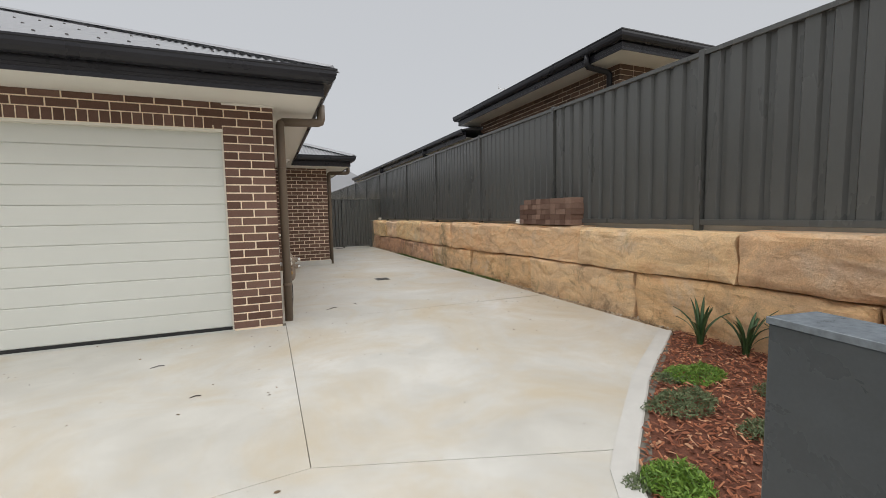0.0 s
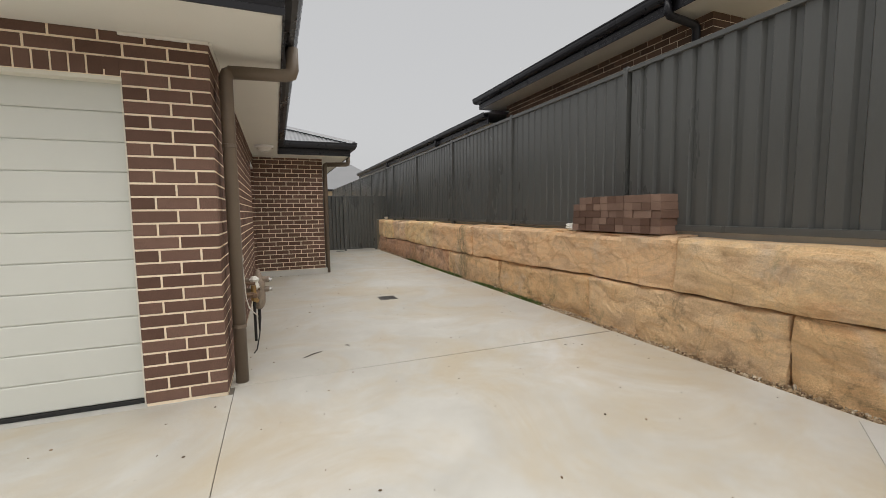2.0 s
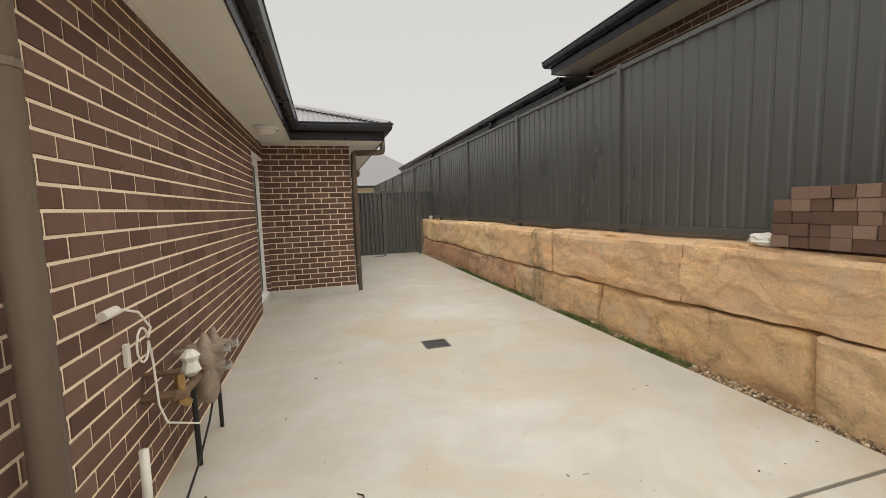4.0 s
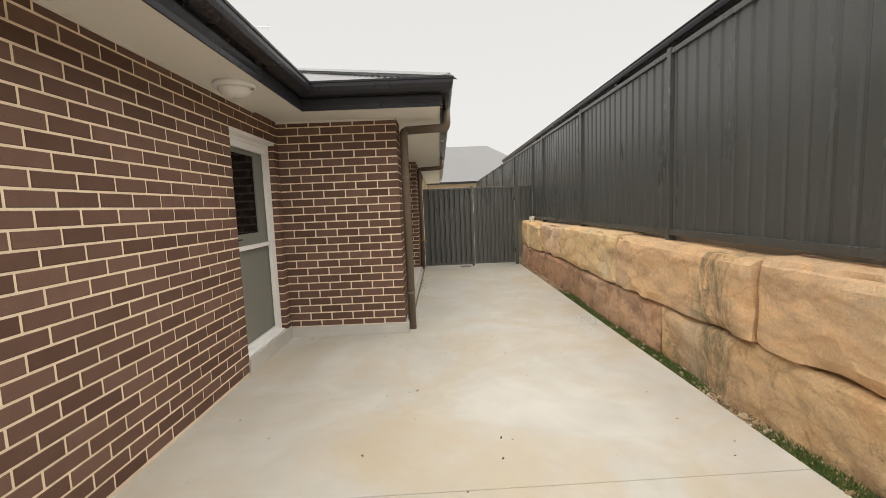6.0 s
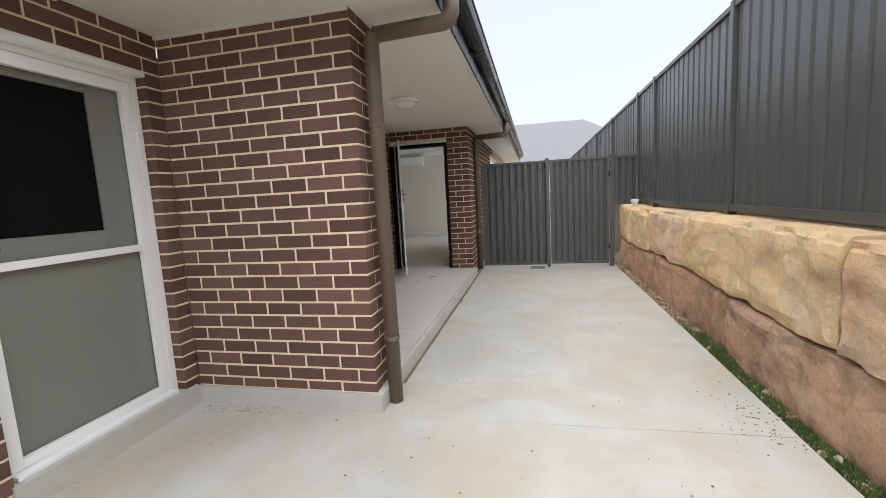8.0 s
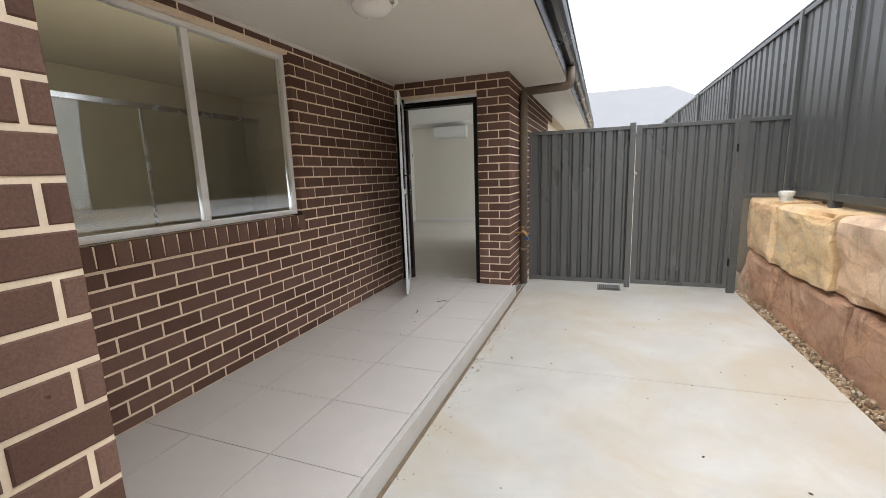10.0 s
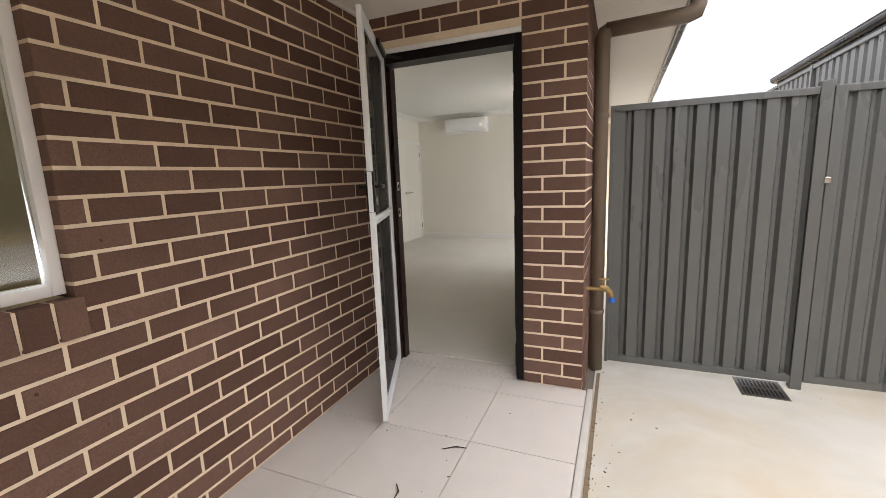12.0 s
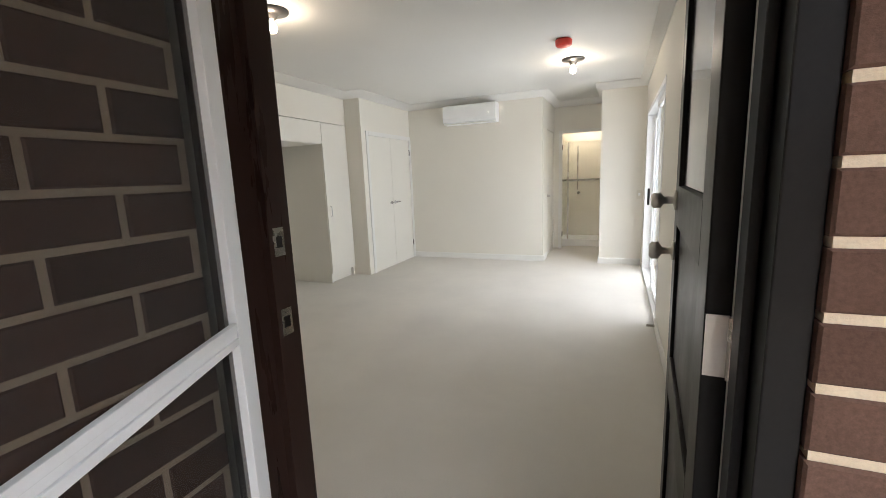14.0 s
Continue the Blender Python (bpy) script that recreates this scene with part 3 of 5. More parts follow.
# ---- downpipes ----
def downpipe(x, y, out, z_foot=0.0):
    dp = tagged(base_of("downpipe", x, y, z_foot), "taupe round downpipe with an elbow up to the gutter", "downpipe", "downpipes along the house")
    part("shaft", tube([(x, y, z_foot), (x, y, 2.24), (x + 0.012, y, 2.27), (x + 0.04, y, 2.285)], 0.046, 18), M_PIPE, dp, smooth=True)
    part("offset", tube([(x + 0.02, y, 2.285), (x + out - 0.05, y, 2.30), (x + out - 0.012, y, 2.315), (x + out, y, 2.35), (x + out, y, SOFFIT + 0.105)], 0.046, 18), M_PIPE, dp, smooth=True)
    for z in (0.42, 1.75):
        part("bracket", lathe([(0.046, 0), (0.051, 0.002), (0.051, 0.024), (0.046, 0.026)], (x, y, z + z_foot), 18), M_PIPE, dp)
        part("strap", boxes((x - 0.05, y - 0.012, z + z_foot, x - 0.035, y + 0.07, z + z_foot + 0.025)), M_PIPE, dp)
    return dp


downpipe(0.075, 0.22, 0.455)
downpipe(1.372, 6.02, 0.49)
downpipe(1.318, 10.92, 0.52)

# ---- garage door ----
gd = tagged(base_of("garage_door", -2.9, 0.1, 0), "closed cream sectional garage door with horizontal ribs", "garage door")
for i in range(11):
    z0, z1 = 0.03 + i * 0.19, 0.03 + (i + 1) * 0.19
    bm = sweep([(0.0, z0 + 0.0004), (0.012, z0 + 0.0006), (0.017, z0 + 0.004), (0.020, z0 + 0.010), (0.020, z1 - 0.010), (0.017, z1 - 0.004), (0.012, z1 - 0.0006), (0.0, z1 - 0.0004)], [(-GAR_L, 0.105), (-GAR_R, 0.105)])
    part("panel", bm, M_DOOR_CREAM, gd)
part("backing", boxes((-GAR_L, 0.106, 0.02, -GAR_R, 0.125, 2.13)), M_DOOR_CREAM, gd)
part("bottom_seal", boxes((-GAR_L, 0.075, 0.0, -GAR_R, 0.125, 0.029), bevel=0.004), M_RUBBER, gd, "black rubber seal")
setting("trim_garage_lintel", boxes((-GAR_L - 0.1, 0.004, 2.105, -GAR_R + 0.005, 0.10, 2.13), bevel=0.002), M_CREAM, "cream painted steel lintel over the garage door")
setting("trim_garage_jamb", boxes((-GAR_R - 0.02, 0.045, 0.0, -GAR_R, 0.10, 2.105)), M_CREAM)
setting("floor_garage", boxes((-8, -0.008, -0.08, -0.11, 5.8, -0.001)), M_EDGE)

# ---- laundry door ----
y0, y1 = DOOR_B
set_back = -0.055
ld = tagged(base_of("door_laundry", -0.04, (y0 + y1) / 2, 0.135), "closed white screen door over a grey half-glazed laundry door", "door", kind="structure")
part("door_frame", boxes((set_back - 0.105, y0 + 0.003, 0.136, set_back - 0.006, y0 + 0.022, 2.13), (set_back - 0.105, y1 - 0.05, 0.136, set_back - 0.006, y1 - 0.005, 2.13), (set_back - 0.105, y0 + 0.023, 2.095, set_back - 0.006, y1 - 0.051, 2.13), bevel=0.002), M_WHITE, ld)
part("lintel", boxes((-0.10, y0 - 0.003, 2.132, 0.002, y1 + 0.003, 2.165), bevel=0.002), M_WHITE, ld, "white painted steel lintel")
part("screen_frame", boxes((set_back - 0.040, y0 + 0.024, 0.16, set_back - 0.008, y0 + 0.085, 2.092), (set_back - 0.040, y1 - 0.115, 0.16, set_back - 0.008, y1 - 0.052, 2.092), (set_back - 0.040, y0 + 0.086, 2.03, set_back - 0.008, y1 - 0.116, 2.092), (set_back - 0.040, y0 + 0.086, 0.16, set_back - 0.008, y1 - 0.116, 0.205), (set_back - 0.040, y0 + 0.086, 1.085, set_back - 0.008, y1 - 0.116, 1.125), bevel=0.003), M_WHITE, ld, "white aluminium frame")
part("sill", boxes((-0.16, y0 + 0.023, 0.136, -0.01, y1 - 0.051, 0.158), bevel=0.003), M_WHITE, ld)
part("leaf", boxes((set_back - 0.085, y0 + 0.024, 0.159, set_back - 0.050, y1 - 0.052, 1.10), (set_back - 0.085, y0 + 0.024, 1.101, set_back - 0.050, y0 + 0.115, 2.092), (set_back - 0.085, y1 - 0.29, 1.101, set_back - 0.050, y1 - 0.052, 2.092), (set_back - 0.085, y0 + 0.116, 1.99, set_back - 0.050, y1 - 0.291, 2.092), (set_back - 0.085, y0 + 0.116, 1.101, set_back - 0.050, y1 - 0.291, 1.23), bevel=0.002), M_GREY_DOOR, ld)
part("glass", boxes((set_back - 0.075, y0 + 0.117, 1.231, set_back - 0.062, y1 - 0.292, 1.989)), M_GLASS_DARK, ld)
part("lock", boxes((set_back - 0.007, y0 + 0.036, 1.13, set_back + 0.004, y0 + 0.066, 1.24), (set_back + 0.0041, y0 + 0.042, 1.185, set_back + 0.036, y0 + 0.058, 1.20), (set_back + 0.025, y0 + 0.043, 1.186, set_back + 0.035, y0 + 0.12, 1.199), bevel=0.003), M_BLACK, ld)
for z in (0.4, 1.75):
    part("hinge", tube([(set_back - 0.004, y1 - 0.05, z), (set_back - 0.004, y1 - 0.05, z + 0.075)], 0.008, 8), M_WHITE, ld)


# ---- eave lamps ----
def oyster_lamp(x, y):
    lamp = tagged(base_of("ceiling_lamp", x, y, SOFFIT), "round white oyster lamp on the soffit, switched off", "lamp", "soffit lamps")
    part("base", lathe([(0.150, 0.0), (0.152, -0.018), (0.140, -0.030), (0.125, -0.034)], (x, y, SOFFIT - 0.001)), M_WHITE, lamp, smooth=True)
    part("dome", lathe([(0.122, -0.034), (0.118, -0.052), (0.104, -0.072), (0.080, -0.088), (0.050, -0.098), (0.015, -0.102)], (x, y, SOFFIT - 0.001)), M_LAMP, lamp, smooth=True)
    part("clip", boxes((x + 0.12, y - 0.012, SOFFIT - 0.05, x + 0.14, y + 0.012, SOFFIT - 0.034), bevel=0.003), M_CHROME, lamp)


oyster_lamp(0.235, 4.46)
oyster_lamp(0.92, 8.15)

# ---- porch ----
porch = tagged(base_of("porch_floor", 0.6, 8.4, 0), "pale square porcelain porch tiles on a low slab", "tiled floor", kind="structure")
part("porch_slab", boxes((PORCH_X - 0.02, NIB_Y - 0.01, -0.06, 1.30, PORCH_Y, SLAB_Z - 0.014), (ENTRY[0], PORCH_Y, -0.06, ENTRY[1], PORCH_Y + 0.3, SLAB_Z - 0.014), bevel=0.003), M_GROUT, porch)
TILE = {}
for i in range(3):
    for j in range(9):
        xa, xb = max(PORCH_X + 0.004, 0.30 + (i - 1) * 0.5), min(1.298, 0.30 + i * 0.5)
        ya, yb = max(NIB_Y + 0.002, 7.13 + (j - 2) * 0.5 + 0.004), min(PORCH_Y - 0.002, 7.13 + (j - 1) * 0.5 + 0.004)
        w, d = xb - xa - 0.004, yb - ya - 0.004
        if w < 0.05 or d < 0.05:
            continue
        key = (round(w, 3), round(d, 3))
        if key not in TILE:
            TILE[key] = done("tile", boxes((-w / 2, -d / 2, 0, w / 2, d / 2, 0.0125), bevel=0.0012), M_TILE)
        t = new("tile", TILE[key])
        t.location = ((xa + xb) / 2, (ya + yb) / 2, SLAB_Z - 0.0135)
        t.parent = porch
        t.matrix_parent_inverse = Matrix.Translation(porch.location).inverted()
part("edge_trim", boxes((1.301, NIB_Y, -0.06, 1.333, PORCH_Y + 0.03, SLAB_Z - 0.004), bevel=0.004), M_EDGE, porch)
part("dirt_line", boxes((1.3335, NIB_Y, -0.06, 1.356, PORCH_Y + 0.5, 0.004), bevel=0.002), M_SOIL, porch, "brown grit along the porch edge")
part("tile", boxes((ENTRY[0] + 0.02, PORCH_Y + 0.002, SLAB_Z - 0.0135, ENTRY[1] - 0.046, PORCH_Y + 0.06, SLAB_Z - 0.001), bevel=0.001), M_TILE, porch)

# porch window
w0, w1, wz0, wz1 = WIN
win = tagged(base_of("window_porch", PORCH_X - 0.07, (w0 + w1) / 2, wz0), "white aluminium framed bathroom window with a brick sill", "window", kind="structure")
f = 0.034
part("window_frame", boxes((PORCH_X - 0.10, w0, wz0, PORCH_X - 0.045, w0 + f, wz1), (PORCH_X - 0.10, w1 - f, wz0, PORCH_X - 0.045, w1, wz1), (PORCH_X - 0.10, w0 + f + 0.001, wz0, PORCH_X - 0.045, w1 - f - 0.001, wz0 + f), (PORCH_X - 0.10, w0 + f + 0.001, wz1 - f, PORCH_X - 0.045, w1 - f - 0.001, wz1), (PORCH_X - 0.09, 7.72, wz0 + f + 0.001, PORCH_X - 0.055, 7.77, wz1 - f - 0.001), bevel=0.003), M_WHITE, win)
gl = part("pane", boxes((PORCH_X - 0.077, w0 + f, wz0 + f, PORCH_X - 0.071, w1 - f, wz1 - f)), M_GLASS, win)
gl.visible_shadow = False
part("sill_bed", boxes((PORCH_X - 0.112, w0 - 0.003, wz0 - 0.119, PORCH_X + 0.004, w1 + 0.003, wz0 - 0.012)), M_MORTAR, win, "cream mortar between the sill bricks")
sill_m = brick_mesh(0.076, 0.19)
for i in range(int((w1 - w0 + 0.02) / 0.086)):
    s = new("sill_brick", sill_m)
    yy = w1 + 0.02 - 0.04 - i * 0.086
    s.matrix_basis = Matrix(((0.0, -1.0, 0, PORCH_X + 0.012), (1.0, 0.0, 0, yy), (0, 0, 1, 1.032), (0, 0, 0, 1))) @ Matrix.Rotation(radians(-4), 4, "X")
    s.scale = (1, 1, 0.64)
    s.parent = win
    s.matrix_parent_inverse = Matrix.Translation(win.location).inverted()
# the room behind the window
bath = setting("wall_window_room", boxes((-2.4, 6.42, 0.1, -2.3, 10.3, 2.5), (-2.3, 6.42, 0.1, PORCH_X - 0.115, 6.5, 2.5), (-2.3, 10.3, 0.1, PORCH_X - 0.115, 10.38, 2.5), (-2.3, 6.5, 0.1, PORCH_X - 0.12, 10.3, 0.12), (-2.3, 6.5, 2.45, PORCH_X - 0.12, 10.3, 2.5)), M_BATH)
ss = tagged(base_of("shower_screen", -1.4, 8.2, 0.12), "chrome framed glass shower screen", "shower screen")
part("rail", boxes((-1.42, 7.5, 2.0, -1.38, 9.6, 2.04)), M_CHROME, ss)
part("stile", boxes((-1.42, 7.5, 0.12, -1.38, 7.54, 2.0)), M_CHROME, ss)
part("stile", boxes((-1.41, 8.3, 0.12, -1.39, 8.32, 2.0)), M_CHROME, ss)
part("glass", boxes((-1.403, 7.54, 0.14, -1.397, 9.6, 2.0)), M_GLASS, ss)
bt = tagged(base_of("bathtub", -0.75, 8.3, 0.12), "tiled bathtub surround below the window", "bathtub")
part("tub", boxes((-1.3, 7.2, 0.12, -0.25, 9.7, 0.95), bevel=0.03), M_BATH, bt)

wlamp = bpy.data.lights.new("window_daylight", "AREA")
wlamp.shape, wlamp.size, wlamp.size_y, wlamp.energy, wlamp.color = "RECTANGLE", 1.7, 1.1, 5.0, (0.95, 0.98, 1.0)
new("window_daylight", wlamp).matrix_world = look((PORCH_X - 0.12, (w0 + w1) / 2, (wz0 + wz1) / 2), (-2.3, (w0 + w1) / 2, 1.5))

# ---- entry door frame, screen door, entry leaf ----
ex0, ex1, etop = ENTRY
ef = tagged(base_of("door_entry", 0.45, PORCH_Y, SLAB_Z), "black entry door frame with the panelled door swung inward", "door", kind="structure")
part("jamb", boxes((PORCH_X + 0.002, PORCH_Y + 0.012, SLAB_Z, ex0 + 0.055, PORCH_Y + 0.14, etop - 0.028), bevel=0.002), M_BROWN_DOOR, ef)
part("jamb", boxes((ex0 + 0.0, PORCH_Y + 0.075, SLAB_Z, ex0 + 0.075, PORCH_Y + 0.139, etop - 0.09), bevel=0.002), M_BROWN_DOOR, ef)
part("jamb", boxes((ex1 - 0.045, PORCH_Y + 0.012, SLAB_Z, ex1 - 0.001, PORCH_Y + 0.14, etop - 0.028), bevel=0.002), M_BLACK, ef)
part("jamb", boxes((ex1 - 0.060, PORCH_Y + 0.06, SLAB_Z, ex1 - 0.0461, PORCH_Y + 0.10, etop - 0.09), bevel=0.002), M_BLACK, ef)
part("head", boxes((ex0 + 0.056, PORCH_Y + 0.012, etop - 0.085, ex1 - 0.046, PORCH_Y + 0.14, etop - 0.028), bevel=0.002), M_BLACK, ef)
part("lintel", boxes((ex0 - 0.06, PORCH_Y - 0.003, etop - 0.027, ex1 + 0.0, PORCH_Y + 0.09, etop - 0.001), bevel=0.002), M_WHITE, ef, "white painted steel lintel")
part("threshold", boxes((ex0 + 0.056, PORCH_Y + 0.0605, SLAB_Z - 0.02, ex1 - 0.046, PORCH_Y + 0.18, SLAB_Z + 0.003), bevel=0.002), M_TILE, ef)
for z in (1.15, 1.325):
    part("strike_plate", boxes((ex0 + 0.0755, PORCH_Y + 0.085, z, ex0 + 0.0775, PORCH_Y + 0.115, z + 0.06)), M_CHROME, ef)
    # raised black patch stands for the shade inside the latch hole
    part("strike_hole", boxes((ex0 + 0.0776, PORCH_Y + 0.092, z + 0.018, ex0 + 0.0786, PORCH_Y + 0.108, z + 0.042)), M_BLACK, ef)
for z in (0.30, 1.15, 1.90):
    part("hinge", boxes((ex1 - 0.0475, PORCH_Y + 0.10, z, ex1 - 0.0455, PORCH_Y + 0.139, z + 0.10)), M_CHROME, ef)
    part("hinge_pin", tube([(ex1 - 0.047, PORCH_Y + 0.146, z), (ex1 - 0.047, PORCH_Y + 0.146, z + 0.10)], 0.008, 10), M_CHROME, ef)


def leaf_local(spans, bevel, pivot, angle):
    """Boxes in a leaf's own frame (along, across, up), swung about its hinge."""
    bm = boxes(*spans, bevel=bevel)
    bmesh.ops.transform(bm, matrix=Matrix.Translation(pivot) @ Matrix.Rotation(radians(angle), 4, "Z"), verts=bm.verts)
    return bm


PIV, ANG = (ex1 - 0.05, PORCH_Y + 0.15, SLAB_Z + 0.02), 87.0
rails = [(0.0, 0.0, 0.0, 0.11, 0.036, 2.04), (0.71, 0.0, 0.0, 0.82, 0.036, 2.04)] + [(0.111, 0.0, a, 0.709, 0.036, b) for a, b in ((0, 0.20), (0.62, 0.74), (1.16, 1.28), (1.92, 2.04))]
entry_leaf = part("leaf", leaf_local(rails, 0.003, PIV, ANG), M_BLACK, ef, "black panelled entry door")
for a, b in ((0.20, 0.62), (0.74, 1.16), (1.28, 1.92)):
    part("panel", leaf_local([(0.112, 0.010, a + 0.001, 0.708, 0.026, b - 0.001)], 0.004, PIV, ANG), M_GLASS_DARK if a > 1 else M_BLACK, entry_leaf)
for z, r in ((1.075, 0.028), (1.235, 0.024)):
    bm = lathe([(0.030, 0), (0.030, 0.006), (0.012, 0.010), (0.012, 0.035), (r, 0.045), (r, 0.065), (r * 0.7, 0.072)], (0, 0, 0), 16)
    bmesh.ops.transform(bm, matrix=Matrix.Translation(PIV) @ Matrix.Rotation(radians(ANG), 4, "Z") @ Matrix.Translation((0.76, 0.036, z)) @ Matrix.Rotation(radians(-90), 4, "X"), verts=bm.verts)
    part("knob", bm, M_KNOB, entry_leaf, "satin nickel knob", True)

for z in (0.16, 1.01, 1.76):
    part("hinge_leaf", leaf_local([(-0.0025, 0.003, z, -0.0005, 0.034, z + 0.10)], 0.0, PIV, ANG), M_KNOB, entry_leaf, "satin nickel hinge plate")

SPIV, SANG = (0.040, PORCH_Y - 0.005, SLAB_Z + 0.035), -67.0
sd = tagged(base_of("screen_door", 0.045, PORCH_Y - 0.005, SLAB_Z), "open white security screen door with black mesh", "screen door")
SW, SH = 0.79, 2.02
part("stile", leaf_local([(0.0, -0.012, 0.0, 0.05, 0.012, SH)], 0.002, SPIV, SANG), M_SCREEN_FRAME, sd)
outer = part("stile", leaf_local([(SW - 0.05, -0.012, 0.0, SW, 0.012, SH)], 0.002, SPIV, SANG), M_SCREEN_FRAME, sd)
part("rail", leaf_local([(0.0505, -0.011, 0.0, SW - 0.0505, 0.011, 0.06)], 0.002, SPIV, SANG), M_SCREEN_FRAME, sd)
part("rail", leaf_local([(0.0505, -0.011, SH - 0.05, SW - 0.0505, 0.011, SH)], 0.002, SPIV, SANG), M_SCREEN_FRAME, sd)
part("rail", leaf_local([(0.0505, 0.001, 1.03, SW - 0.0505, 0.012, 1.044), (0.0505, 0.001, 1.0445, SW - 0.0505, 0.009, 1.0575), (0.0505, 0.001, 1.058, SW - 0.0505, 0.012, 1.072)], 0.0015, SPIV, SANG), M_SCREEN_FRAME, sd)
part("mesh", leaf_local([(0.045, -0.0045, 0.055, SW - 0.045, -0.0035, SH - 0.045)], 0.0, SPIV, SANG), insect_mesh("black_woven_mesh", (0.014, 0.014, 0.014), 0.40), sd, "black woven security mesh")
lk = part("lock", leaf_local([(SW - 0.045, -0.020, 1.095, SW + 0.002, 0.020, 1.29)], 0.003, SPIV, SANG), M_BLACK, sd)
part("lock_plate", leaf_local([(SW + 0.0022, -0.011, 1.097, SW + 0.004, 0.011, 1.288)], 0.0, SPIV, SANG), M_SCREEN_FRAME, lk)
part("handle", leaf_local([(SW - 0.03, 0.0201, 1.21, SW - 0.015, 0.055, 1.225), (SW - 0.13, 0.042, 1.209, SW - 0.014, 0.056, 1.226)], 0.003, SPIV, SANG), M_BLACK, lk)
part("handle", leaf_local([(SW - 0.03, -0.055, 1.21, SW - 0.015, -0.0201, 1.225), (SW - 0.13, -0.056, 1.209, SW - 0.014, -0.042, 1.226)], 0.003, SPIV, SANG), M_BLACK, lk)
part("key_cylinder", leaf_local([(SW - 0.032, 0.0201, 1.13, SW - 0.012, 0.03, 1.17)], 0.004, SPIV, SANG), M_CHROME, lk)
part("closer", leaf_local([(0.10, 0.013, SH - 0.04, 0.36, 0.035, SH - 0.01)], 0.004, SPIV, SANG), M_BLACK, sd, "black door closer tube")
part("closer_arm", tube([(0.10, PORCH_Y - 0.10, 2.14), (0.16, PORCH_Y + 0.01, 2.15)], 0.008, 8), M_BLACK, sd)

# ---- retaining wall of sandstone blocks ----
stone = tagged(base_of("retaining_wall", STONE_X, 3, 0), "two courses of rough-sawn sandstone blocks", "retaining wall", kind="structure")


def course(y):
    """Height of the bed between the two courses, which drops towards the gate."""
    return 0.455 + 0.07 * min(1.0, max(0.0, (3.2 - y) / 4.0)) + 0.008 * math.sin(y * 1.7)


def stone_block(y0, y1, z0, z1, x0, seed):
    """A quarried block: flat-ish faces, worn and chipped edges, hollows along its face."""
    ny, nz, nx = max(4, int((y1 - y0) / 0.035)), max(4, int((z1 - z0) / 0.035)), 6
    x1, bm = 4.02 if z0 > 0.3 else 3.98, bmesh.new()
    grid = {}

    def at(i, j, k):
        key = (i, j, k)
        if key not in grid:
            fx, fy, fz = i / nx, j / ny, k / nz
            yy = y0 + fy * (y1 - y0)
            lo, hi = (course(yy) + 0.004, z1) if z0 > 0.3 else (z0, course(yy) - 0.004)
            p = Vector((x0 + fx * (x1 - x0), yy, lo + fz * (hi - lo)))
            q = p * 1.0 + Vector((seed * 3.1, 0, seed * 1.7))
            big = noise.noise(Vector((q.x * 1.2, q.y * 1.2, q.z * 1.9)))
            small = noise.noise(q * 6.0) * 0.5 + noise.noise(q * 14.0) * 0.25 + noise.noise(q * 29.0) * 0.12
            edge = min(fy * (y1 - y0), (1 - fy) * (y1 - y0), fz * (z1 - z0), (1 - fz) * (z1 - z0))
            chip = max(0.0, 0.06 - edge) * (0.55 + 1.3 * noise.noise(q * 3.7 + Vector((9, 0, 0))))
            if i == 0:
                p.x += 0.028 * big + 0.026 * small + 0.8 * max(0, chip) + 0.02 * (0.5 - abs(noise.noise(Vector((q.x, q.y * 2.4, q.z * 3.1)))) * 2)
            if k == nz:
                p.z += (0.014 * big + 0.008 * small - (0.6 * max(0.0, 0.06 - fx * (x1 - x0)))) * (1.0 if z0 > 0.3 else 0.35)
            if k == 0 and z0 > 0.3:
                p.z += 0.008 + 0.016 * noise.noise(Vector((0, p.y * 2.3, seed * 0.0 + 5.0)))
            if j in (0, ny):
                p.y += 0.012 * noise.noise(Vector((seed, 3.3, p.z * 6))) + (0.004 if j == 0 else -0.004)
            grid[key] = bm.verts.new(p)
        return grid[key]

    for j in range(ny):
        for k in range(nz):
            bm.faces.new((at(0, j, k), at(0, j, k + 1), at(0, j + 1, k + 1), at(0, j + 1, k)))
    for i in range(nx):
        for j in range(ny):
            bm.faces.new((at(i, j, nz), at(i + 1, j, nz), at(i + 1, j + 1, nz), at(i, j + 1, nz)))
            bm.faces.new((at(i, j, 0), at(i, j + 1, 0), at(i + 1, j + 1, 0), at(i + 1, j, 0)))
        for k in range(nz):
            bm.faces.new((at(i, 0, k), at(i + 1, 0, k), at(i + 1, 0, k + 1), at(i, 0, k + 1)))
            bm.faces.new((at(i, ny, k), at(i, ny, k + 1), at(i + 1, ny, k + 1), at(i + 1, ny, k)))
    return bm


LOW = [-7.6, -5.55, -3.50, -1.44, 0.65, 2.79, 4.88, 7.02, 9.14, 10.3, 11.25]
HIGH = [-6.9, -4.75, -2.57, -0.49, 1.67, 3.77, 5.85, 8.08, 9.42, 10.4, 11.25]
for n_row, (cuts, z0, z1) in enumerate(((LOW, -0.12, 0.535), (HIGH, 0.545, 1.015))):
    for i, (a, b) in enumerate(zip(cuts, cuts[1:])):
        me = done("stone_block", stone_block(a + 0.006, b - 0.006, z0, z1 + 0.012 * math.sin(i * 2.3), STONE_X + 0.02 * math.sin(i * 1.9 + n_row) + (0.0 if n_row else 0.01), i + 20 * n_row), M_STONE if n_row else M_STONE_LOW if a > 4.5 else M_STONE_OLIVE)
        hold(new("stone_block", me), stone)
